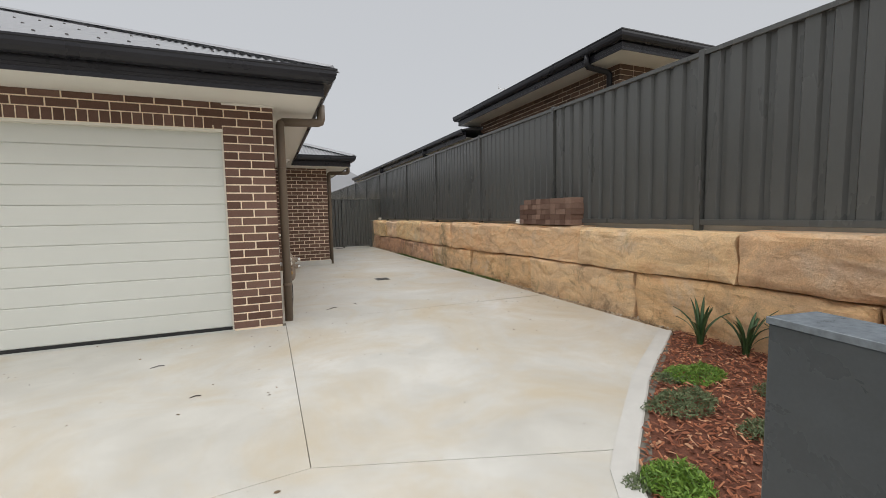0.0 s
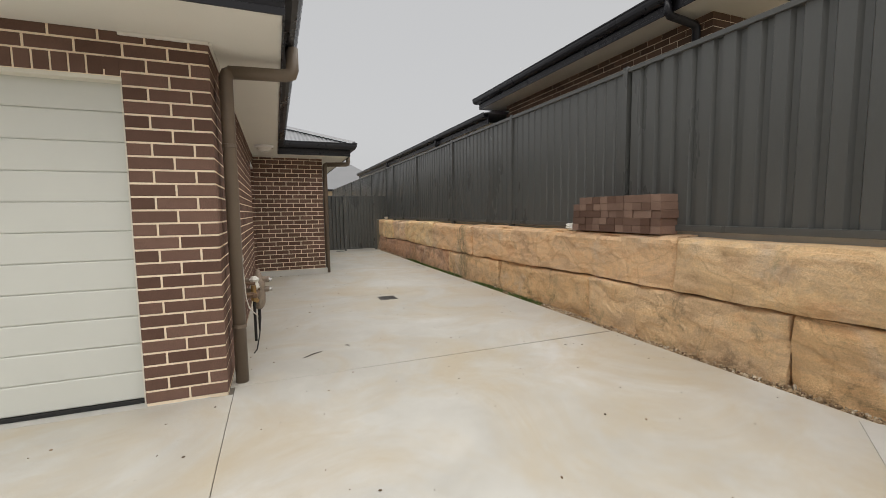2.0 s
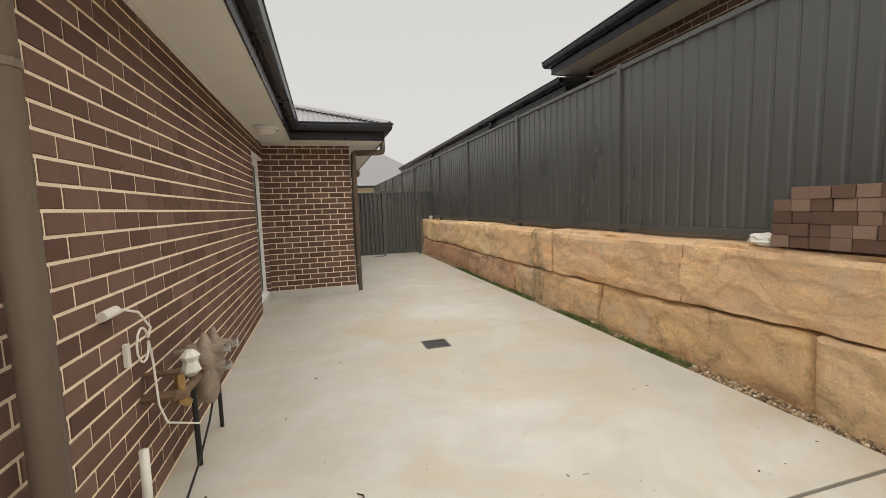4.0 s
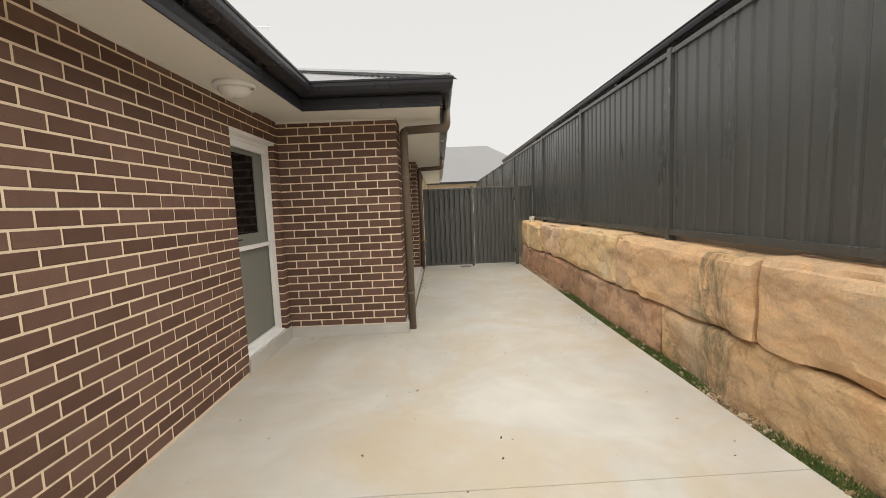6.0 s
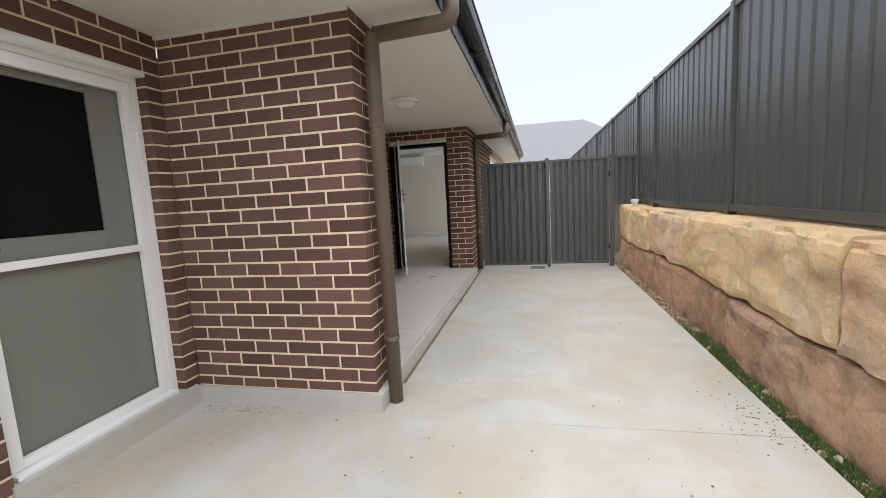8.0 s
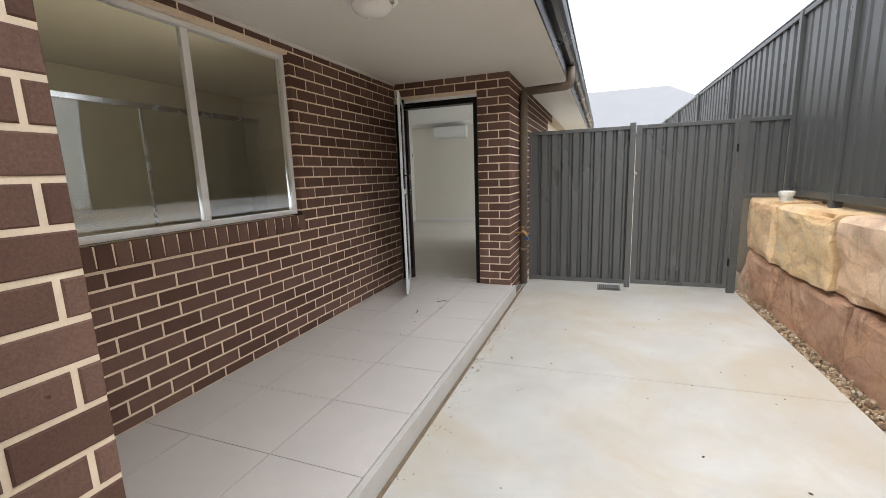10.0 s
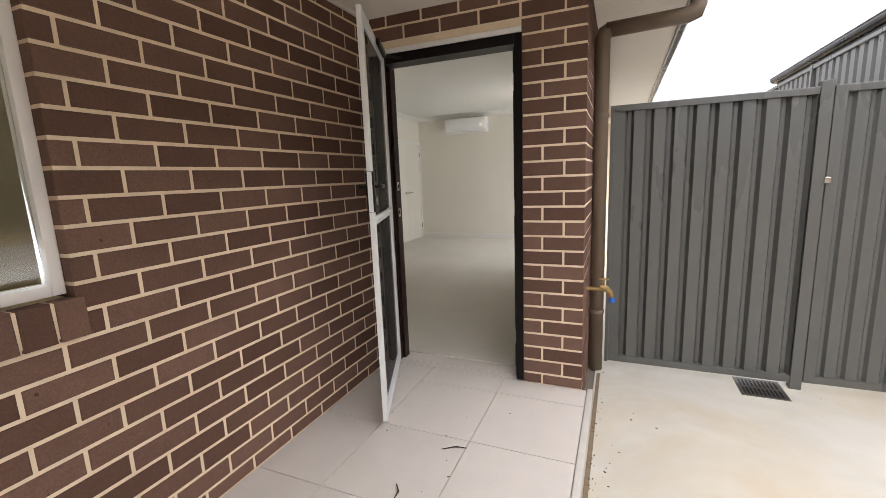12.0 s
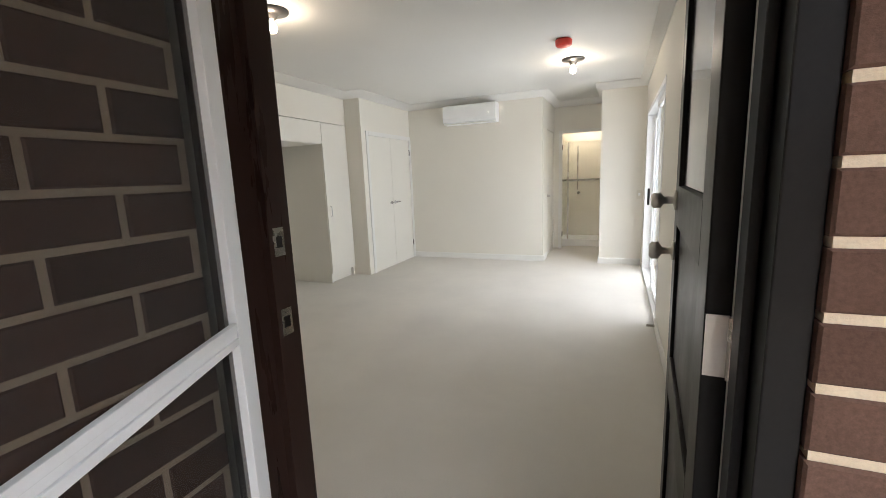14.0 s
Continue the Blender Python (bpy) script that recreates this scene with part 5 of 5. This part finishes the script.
# garden tap by the gate
tp = tagged(base_of("garden_tap", 1.36, 10.57, 0.68), "brass garden tap with a blue cap on the brick pier", "tap")
part("pipe", tube([(1.268, 10.57, 0.685), (1.36, 10.57, 0.685)], 0.012, 10), M_BRASS, tp)
part("body", tube([(1.35, 10.57, 0.70), (1.385, 10.57, 0.69), (1.41, 10.57, 0.665), (1.418, 10.57, 0.635)], [0.017, 0.02, 0.017, 0.014], 10), M_BRASS, tp)
part("spindle", tube([(1.372, 10.57, 0.70), (1.372, 10.57, 0.745)], 0.007, 8), M_BRASS, tp)
part("handle", boxes((1.345, 10.562, 0.745, 1.40, 10.578, 0.756), bevel=0.003), M_BRASS, tp)
part("cap", tube([(1.418, 10.57, 0.637), (1.42, 10.57, 0.605)], 0.018, 10), M_BLUE, tp)

# ---- bricks stacked on the wall ----
SX, SY0 = 3.73, -0.31
BM = done("paver", boxes((-0.115, -0.055, -0.038, 0.115, 0.055, 0.038), bevel=0.004), M_PAVER)
HM = done("paver_on_edge", boxes((-0.055, -0.115, -0.038, 0.055, 0.115, 0.038), bevel=0.004), M_PAVER)
for row in range(5):
    at, i = SY0 + random.uniform(-0.01, 0.01), 0
    end = 0.93 if row < 4 else 0.80
    while at < end:
        long = (row * 3 + i) % 8 == 5
        w = 0.23 if long else 0.11
        p = tagged(new("paver", HM if long else BM), "loose brown clay paver in a stack on the stone wall", "paver", "stacked pavers")
        p.matrix_basis = pose(SX + 0.115 + random.uniform(-0.008, 0.008) - (0.06 if long else 0), at + w / 2, 1.03 + 0.038 + row * 0.077, 0, 0, random.uniform(-1.5, 1.5))
        at += w + 0.004
        i += 1
        if long:
            q = tagged(new("paver", HM), "loose brown clay paver in a stack on the stone wall", "paver", "stacked pavers")
            q.matrix_basis = pose(SX + 0.175, at - w / 2 - 0.004, 1.03 + 0.038 + row * 0.077, 0, 0, random.uniform(-1, 1))
bag = tagged(base_of("plastic_scrap", 3.8, 1.06, 1.02), "crumpled scrap of white plastic beside the pavers", "scrap")
bm = bmesh.new()
bmesh.ops.create_icosphere(bm, subdivisions=3, radius=1.0)
for v in bm.verts:
    k = 1 + 0.5 * noise.noise(v.co * 2.4)
    v.co = Vector((3.80 + v.co.x * 0.06 * k, 1.03 + v.co.y * 0.11 * k, 1.062 + v.co.z * 0.045 * k))
part("sheet", bm, M_PVC, bag)
pv = tagged(base_of("pipe_stub", 3.85, 10.60, 1.0), "short grey pipe stub with a cap on the stone wall", "pipe")
part("pipe", lathe([(0.05, 0.0), (0.05, 0.06), (0.062, 0.062), (0.062, 0.10), (0.05, 0.105), (0.01, 0.106)], (3.80, 10.55, 1.012), 18), M_PVC, pv)

# ---- letterbox ----
lb = tagged(base_of("letterbox", 1.0, -4.6, 0), "slim charcoal metal letterbox pillar, wet on top", "letterbox")
ring = Matrix.Translation((0.823, -4.45, 0)) @ Matrix.Rotation(radians(-8.5), 4, "Z")
bm = boxes((0, -0.42, -0.05, 0.13, 0, 0.985), bevel=0.003)
bmesh.ops.transform(bm, matrix=ring, verts=bm.verts)
part("body", bm, M_LETTERBOX, lb)
bm = boxes((-0.004, -0.424, 0.9855, 0.134, 0.004, 1.0), bevel=0.002)
bmesh.ops.transform(bm, matrix=ring, verts=bm.verts)
part("lid", bm, plain("wet_lid", (0.16, 0.185, 0.21), 0.22, 0.0, 0.35, 14, 60, 0.1), lb)

# ---- garden bed ----
bed_edge = [(1.0, -9), (1.05, -5.2), (1.12, -4.3), (1.25, -3.85), (1.42, -3.60), (1.62, -3.43), (2.02, -3.11), (2.36, -2.84), (2.74, -2.58), (3.18, -2.30), (3.60, -2.02), (3.80, -1.95), (3.80, -9)]
setting("garden_bed", slab([(x + 0.004, y - 0.004) for x, y in bed_edge], -0.12, -0.012), M_MULCH, "red-brown bark mulch garden bed")


def inside(x, y):
    if not (-5.8 < y < -2.05 and x < 3.72):
        return False
    for (xa, ya), (xb, yb) in zip(bed_edge[:-3], bed_edge[1:-2]):
        if ya <= y < yb:
            return x > xa + (xb - xa) * (y - ya) / (yb - ya) + 0.01
    return False


rng = random.Random(4)
verts, faces = [], []
count = 0
while count < 9000:
    x, y = rng.uniform(1.0, 3.72), rng.uniform(-5.6, -2.05)
    if not inside(x, y):
        continue
    count += 1
    a, b, h = rng.uniform(0.008, 0.028), rng.uniform(0.004, 0.010), rng.uniform(0.002, 0.005)
    m = pose(x, y, -0.006 + rng.uniform(0, 0.022), rng.uniform(-35, 35), rng.uniform(-35, 35), rng.uniform(0, 360))
    s = len(verts)
    verts += [tuple(m @ Vector(p)) for p in ((-a, -b, 0), (a, -b * 0.5, 0), (a * 0.8, b, 0), (-a * 0.9, b * 0.8, 0), (-a * 0.7, 0, h), (a * 0.7, 0, h))]
    faces += [(s, s + 1, s + 5, s + 4), (s + 1, s + 2, s + 5), (s + 2, s + 3, s + 4, s + 5), (s + 3, s, s + 4)]
me = bpy.data.meshes.new("bark_chips")
me.from_pydata(verts, [], faces)
me.materials.append(M_CHIPS)
tagged(new("bark_chips", me), "loose red-brown bark chips over the bed", "mulch", kind="stuff")


def groundcover(name, x, y, rx, ry, count, material, height, label, size=0.018):
    """Many small leaves on thin stems, in a low sprawling mound."""
    g = tagged(base_of(name, x, y, 0), label, "plant")
    verts, faces = [], []
    for _ in range(count):
        r, q = math.sqrt(rng.random()), rng.uniform(0, 2 * math.pi)
        edge = 1 + 0.35 * noise.noise(Vector((math.cos(q) * 1.7, math.sin(q) * 1.7, x * 3)))
        px, py = x + rx * r * edge * math.cos(q), y + ry * r * edge * math.sin(q)
        top = height * (1 - 0.7 * r * r) * (0.55 + 0.6 * noise.noise(Vector((px * 9, py * 9, 1.0))) + 0.35)
        pz = max(0.004, rng.uniform(0.15, 1.0) * top)
        m = pose(px, py, pz, rng.uniform(-60, 60), rng.uniform(-60, 60), rng.uniform(0, 360))
        a, b = size * rng.uniform(0.6, 1.6), size * rng.uniform(0.12, 0.28)
        s = len(verts)
        verts += [tuple(m @ Vector(p)) for p in ((-a, 0, 0), (0, -b, 0.002), (a, 0, 0.004), (0, b, 0.002), (0, 0, -0.0012))]
        faces += [(s, s + 1, s + 2, s + 3), (s, s + 4, s + 1), (s + 1, s + 4, s + 2), (s + 2, s + 4, s + 3), (s + 3, s + 4, s)]
    me = bpy.data.meshes.new("foliage")
    me.from_pydata(verts, [], faces)
    me.materials.append(material)
    hold(new("foliage", me), g)
    for _ in range(7):
        q = rng.uniform(0, 2 * math.pi)
        part("stem", tube([(x, y, -0.01), (x + rx * 0.4 * math.cos(q), y + ry * 0.4 * math.sin(q), height * 0.4), (x + rx * 0.8 * math.cos(q), y + ry * 0.8 * math.sin(q), height * 0.25)], [0.004, 0.003, 0.0015], 5), M_LEAF_DULL, g)


groundcover("groundcover", 2.72, -2.92, 0.26, 0.14, 1500, M_LEAF_BRIGHT, 0.10, "low bright green spreading groundcover plant")
groundcover("groundcover", 2.50, -2.88, 0.10, 0.10, 250, M_LEAF_DULL, 0.05, "thin grey-green sprig spilling over the bed edge")
groundcover("groundcover", 2.22, -3.20, 0.26, 0.15, 1100, M_LEAF_DULL, 0.11, "dull green low shrub in the bark")
groundcover("groundcover", 1.50, -3.74, 0.15, 0.13, 1500, M_LEAF_BRIGHT, 0.10, "bright green mounded groundcover at the bed edge")
groundcover("groundcover", 1.36, -3.66, 0.07, 0.07, 160, M_LEAF_DULL, 0.04, "grey-green sprig over the concrete edge")
groundcover("groundcover", 2.90, -3.35, 0.11, 0.11, 380, M_LEAF_DULL, 0.09, "small dull green shrub in the bark")
groundcover("groundcover", 2.30, -3.62, 0.12, 0.12, 350, M_LEAF_DULL, 0.10, "small dull green shrub in the bark")


def strap_plant(x, y, count, height):
    sp = tagged(base_of("strap_leaf_plant", x, y, 0), "clump of upright dark green strap leaves", "plant", "strap-leaved plants by the wall")
    for i in range(count):
        q, lean = 2 * math.pi * i / count + rng.uniform(-0.3, 0.3), rng.uniform(0.15, 0.75)
        h = height * rng.uniform(0.7, 1.1) * (1.15 - 0.45 * lean)
        bm, rows = bmesh.new(), []
        side = Vector((-math.sin(q), math.cos(q), 0))
        for k in range(8):
            s = k / 7
            c = Vector((x + math.cos(q) * (0.02 + lean * h * s * s), y + math.sin(q) * (0.02 + lean * h * s * s), h * (s - 0.35 * lean * s * s * s)))
            w = 0.017 * (1 - s ** 3) * (0.75 + 0.5 * s) + 0.0012
            rows.append([bm.verts.new(c - side * w), bm.verts.new(c + Vector((0, 0, -0.004))), bm.verts.new(c + side * w), bm.verts.new(c + Vector((0, 0, -0.007)))])
        for a, b in zip(rows, rows[1:]):
            for j in range(4):
                bm.faces.new((a[j], a[(j + 1) % 4], b[(j + 1) % 4], b[j]))
        part("leaf", bm, M_STRAP, sp, smooth=True)


strap_plant(3.46, -2.42, 11, 0.46)
strap_plant(3.52, -2.78, 13, 0.46)
strap_plant(3.58, -3.08, 9, 0.40)

# ---- gravel strip and moss along the wall ----
setting("gravel_strip", boxes((3.60, -2.0, -0.12, 3.86, GATE_Y + 0.3, -0.022)), M_SOIL, "gritty soil strip between concrete and stone")
ICO = bmesh.new()
bmesh.ops.create_icosphere(ICO, subdivisions=1, radius=1.0)
ico_v, ico_f = [v.co.copy() for v in ICO.verts], [[v.index for v in f.verts] for f in ICO.faces]
ICO.free()
verts, faces = [], []
for _ in range(6500):
    y = rng.uniform(-2.0, 11.2)
    x, r = rng.uniform(3.605, 3.75), rng.uniform(0.006, 0.017)
    if rng.random() < 0.02:
        r = rng.uniform(0.018, 0.035)
    m = pose(x, y, -0.018 + r * 0.5, rng.uniform(0, 360), rng.uniform(0, 360), 0) @ Matrix.Diagonal((r, r * rng.uniform(0.6, 1), r * rng.uniform(0.4, 0.8), 1))
    s = len(verts)
    verts += [tuple(m @ v) for v in ico_v]
    faces += [tuple(s + i for i in f) for f in ico_f]
me = bpy.data.meshes.new("pebbles")
me.from_pydata(verts, [], faces)
me.materials.append(M_PEBBLES)
tagged(new("pebbles", me), "small tan pebbles along the foot of the wall", "gravel", kind="stuff")
verts, faces = [], []
for _ in range(42000):
    y = rng.uniform(1.5, 10.6)
    thick = 0.58 + noise.noise(Vector((0, y * 0.9, 3.0))) * 1.3 - max(0.0, 4.5 - y) * 0.12 - max(0.0, y - 6.6) * 0.45
    if rng.random() > thick:
        continue
    x = 3.60 + abs(rng.gauss(0.05, 0.05))
    if x > 3.78:
        continue
    h, q = rng.uniform(0.012, 0.045), rng.uniform(0, 6.28)
    w = 0.0042
    s = len(verts)
    dx, dy = math.cos(q), math.sin(q)
    verts += [(x - dy * w, y + dx * w, -0.02), (x + dy * w, y - dx * w, -0.02), (x + dx * h * 0.5, y + dy * h * 0.5, h - 0.015), (x - dx * w, y - dy * w, -0.015)]
    faces += [(s, s + 1, s + 2), (s + 1, s + 3, s + 2), (s + 3, s, s + 2)]
me = bpy.data.meshes.new("moss")
me.from_pydata(verts, [], faces)
me.materials.append(M_MOSS)
tagged(new("moss", me), "low moss and weeds along the foot of the wall", "moss", kind="stuff")

# ---- litter on the concrete ----
verts, faces = [], []
for _ in range(420):
    x, y = rng.uniform(-2.2, 3.58), rng.uniform(-3.6, 11.0)
    if (y > 0 and x < 0.1) or (WING_Y - 0.1 < y and x < 1.4) or (y < -2.2 and x > 1.3):
        continue
    r = rng.uniform(0.002, 0.007) if rng.random() < 0.9 else rng.uniform(0.006, 0.011)
    m = pose(x, y, 0.002, rng.uniform(-20, 20), rng.uniform(-20, 20), rng.uniform(0, 360)) @ Matrix.Diagonal((r * rng.uniform(0.8, 2.2), r, 0.0022, 1))
    q = len(verts)
    verts += [tuple(m @ v) for v in ico_v]
    faces += [tuple(q + i for i in f) for f in ico_f]
for cx, cy, cz, sx, sy, num in ((1.36, 8.9, 0.005, 0.025, 1.6, 320), (1.41, 8.6, 0.003, 0.05, 1.2, 140), (3.45, 6.0, 0.003, 0.16, 0.22, 160), (0.35, 5.78, 0.003, 0.3, 0.06, 70), (0.7, 9.3, SLAB_Z + 0.001, 0.35, 0.7, 26)):
    for _ in range(num // 2):
        x, y, r = rng.gauss(cx, sx * 0.6), rng.gauss(cy, sy * 0.6), rng.uniform(0.0015, 0.0045)
        m = pose(x, y, cz, rng.uniform(-20, 20), rng.uniform(-20, 20), rng.uniform(0, 360)) @ Matrix.Diagonal((r * rng.uniform(0.8, 2.4), r, 0.0025, 1))
        q = len(verts)
        verts += [tuple(m @ v) for v in ico_v]
        faces += [tuple(q + i for i in f) for f in ico_f]
me = bpy.data.meshes.new("leaf_litter")
me.from_pydata(verts, [], faces)
me.materials.append(island_material("litter", [(0, (0.05, 0.035, 0.02)), (0.6, (0.14, 0.09, 0.05)), (1, (0.26, 0.17, 0.09))], 0.9))
tagged(new("leaf_litter", me), "scattered dry leaf crumbs and grit on the concrete", "litter", kind="stuff")
for x, y, turn, size in ((0.62, 0.62, 0.6, 0.10), (-0.62, -1.75, 0.2, 0.035), (0.95, 0.75, 2.0, 0.04), (-1.0, -0.95, 0.3, 0.05), (0.75, 9.55, 0.4, 0.06), (0.62, 9.2, 1.9, 0.05)):
    tw = tagged(base_of("twig", x, y, SLAB_Z if y > 9 else 0.0), "thin dry brown twig lying on the paving", "twig", "fallen twigs")
    zz = (SLAB_Z if y > 9 else 0.0) + 0.004
    c, d = math.cos(turn), math.sin(turn)
    part("stick", tube([(x - size * c, y - size * d, zz), (x + 0.3 * size * d, y + 0.2 * size, zz + 0.004), (x + size * c, y + size * d, zz)], [0.002, 0.004, 0.002], 6), M_BROWN_DOOR, tw)

# ---- neighbouring house over the fence ----
nb = tagged(base_of("neighbour_house", 6.0, 3.0, 0.97), "brown brick house with charcoal gutters behind the fence", "house")
NZ = 3.60
roof_edge(nb, [(5.5, 5.62), (4.83, 5.62), (4.83, -0.08), (14, -0.08)], NZ)
roof_edge(nb, [(7.0, 20.6), (4.83, 20.6), (4.83, 5.2)], NZ - 0.40)
part("soffit", slab([(4.83, -0.08), (14, -0.08), (14, 5.62), (4.83, 5.62)], NZ, NZ + 0.012), M_SOFFIT, nb)
part("soffit", slab([(4.83, 5.2), (9, 5.2), (9, 20.6), (4.83, 20.6)], NZ - 0.40, NZ - 0.388), M_SOFFIT, nb)
part("wall", boxes((5.285, 0.405, 0.9, 14, 5.1, NZ - 0.001)), M_MORTAR, nb)
part("wall", boxes((5.285, 5.101, 0.9, 14, 20.1, NZ - 0.401)), M_MORTAR, nb)
verts, faces = [], []


def far_brick(x0, y0, z0, x1, y1, z1):
    s = len(verts)
    verts.extend((x, y, z) for z in (z0, z1) for y in (y0, y1) for x in (x0, x1))
    faces.extend(tuple(s + i for i in f) for f in ((0, 2, 3, 1), (4, 5, 7, 6), (0, 1, 5, 4), (2, 6, 7, 3), (0, 4, 6, 2), (1, 3, 7, 5)))


for k in range(14):
    z1 = NZ - 0.006 - 0.086 * k
    z0 = z1 - 0.076
    for i in range(21):
        far_brick(5.28, 0.40 + 0.24 * i - (0.12 if k % 2 else 0) + (0.0 if i else (0.12 if k % 2 else 0)), z0, 5.34, min(5.1, 0.40 + 0.24 * i + 0.23 - (0.12 if k % 2 else 0)), z1)
        far_brick(5.345 + 0.24 * i, 0.40, z0, 5.345 + 0.24 * i + 0.23, 0.46, z1)
    for i in range(62):
        if k < 9:
            far_brick(5.28, 5.11 + 0.24 * i - (0.12 if k % 2 else 0), z0 - 0.40, 5.34, 5.11 + 0.24 * i + 0.23 - (0.12 if k % 2 else 0), z1 - 0.40)
me = bpy.data.meshes.new("bricks")
me.from_pydata(verts, [], faces)
me.materials.append(brick_material("neighbour_brick", False, (0.085, 0.052, 0.034), (0.15, 0.092, 0.062)))
tagged(hold(new("bricks", me), nb), kind="stuff")
bm = bmesh.new()
v = [bm.verts.new(p) for p in ((4.72, -0.2, NZ + 0.22), (14, -0.2, NZ + 0.22), (14, 5.72, NZ + 0.22), (4.72, 5.72, NZ + 0.22), (7.6, 2.7, NZ + 1.3), (14, 2.7, NZ + 1.3))]
for q in ((0, 1, 5, 4), (1, 2, 5), (2, 3, 4, 5), (3, 0, 4), (0, 3, 2, 1)):
    bm.faces.new([v[i] for i in q])
part("roof", bm, M_ROOF, nb)
bm = bmesh.new()
v = [bm.verts.new(p) for p in ((4.72, 5.2, NZ - 0.18), (14, 5.2, NZ - 0.18), (14, 20.7, NZ - 0.18), (4.72, 20.7, NZ - 0.18), (9, 9, NZ + 1.4), (9, 16.5, NZ + 1.4), (14, 9, NZ + 1.4), (14, 16.5, NZ + 1.4))]
for q in ((0, 1, 6, 4), (4, 6, 7, 5), (2, 3, 5, 7), (3, 0, 4, 5), (0, 3, 2, 1), (1, 2, 7, 6)):
    bm.faces.new([v[i] for i in q])
part("roof", bm, M_ROOF, nb)
for y in (0.58, 8.3, 14.0):
    zz = NZ if y < 5 else NZ - 0.40
    part("downpipe", tube([(5.24, y, 1.0), (5.24, y, zz - 0.14), (5.20, y, zz - 0.10), (4.80, y, zz - 0.06), (4.76, y, zz - 0.02), (4.76, y, zz + 0.11)], 0.045, 12), M_GUTTER, nb, smooth=True)

# far shed roof and aerials
far = tagged(base_of("far_house", 3.0, 33, 0), "distant house with a pale grey hipped metal roof", "house")
M_PALE = plain("pale_roof", (0.17, 0.175, 0.185), 0.5, 0, 0.04, 1, 20, 0.0)
bm = bmesh.new()
v = [bm.verts.new(p) for p in ((-14, 29, 2.95), (9.6, 29, 2.95), (9.6, 40, 2.95), (-14, 40, 2.95), (-9, 34.5, 6.0), (5.6, 34.5, 6.0))]
for q in ((0, 1, 5, 4), (1, 2, 5), (2, 3, 4, 5), (3, 0, 4), (0, 3, 2, 1)):
    bm.faces.new([v[i] for i in q])
part("roof", bm, M_PALE, far)
part("wall", boxes((-13.5, 29.5, -0.1, 9.1, 39.5, 2.94)), M_MORTAR, far)
part("gutter", sweep([(0, 2.86), (0.12, 2.86), (0.12, 3.0), (0, 3.0)], [(-14, 29), (9.6, 29), (9.6, 40)]), M_GUTTER, far)


def aerial(x, y, z, foot, turn):
    ae = tagged(base_of("tv_aerial", x, y, foot), "thin metal roof aerial with short bars", "aerial", "roof aerials")
    part("mast", tube([(x, y, foot), (x, y, z)], 0.014, 6), M_CHROME, ae)
    c, s = math.cos(turn), math.sin(turn)
    part("boom", tube([(x - 0.4 * c, y - 0.4 * s, z - 0.06), (x + 0.5 * c, y + 0.5 * s, z - 0.06)], 0.010, 6), M_CHROME, ae)
    for i in range(7):
        q = -0.38 + i * 0.14
        part("element", tube([(x + q * c, y + q * s, z - 0.20 + 0.012 * i), (x + q * c, y + q * s, z + 0.08 - 0.012 * i)], 0.006, 5), M_CHROME, ae)


aerial(8.6, 9.5, 6.0, NZ + 1.2, 0.4)
aerial(-2.75, 12.0, 6.05, 4.4, 0.1)

# ---- bricks, laid last ----
def half(k, odd):
    return 0.12 if (k % 2 == 1) == odd else 0.0


wall_front.lay(lambda k: half(k, True), lambda k: half(k, True), upto=3.2)
for i in range(31):
    a = GAR_R + 0.005 + i * 0.086
    wall_front.bricks.append((a, a + 0.076, 2.135, 2.244))
wall_front.bricks = [b for b in wall_front.bricks if not (b[0] > GAR_R - 0.13 and b[0] >= GAR_R and 2.16 < b[2] < 2.2)]
wall_front.build()
wall_side.lay(lambda k: half(k, False), lambda k: half(k, False)).build((3.25, WING_Y))
wall_wing.lay(lambda k: half(k, False), lambda k: half(k, False), z_min=0.122).build()
wall_nib.lay(lambda k: half(k, True), lambda k: half(k, True), z_min=0.122).build()
wall_porch.lay(lambda k: 0.0, lambda k: 8.765 - NIB_Y + half(k, True), z_min=SLAB_Z).build((2.05, 4.3))
wall_entry.lay(lambda k: half(k, False), lambda k: half(k, False), z_min=SLAB_Z).build()
wall_back.lay(lambda k: half(k, True), lambda k: half(k, True), upto=4.0).build((0.0, 0.7))
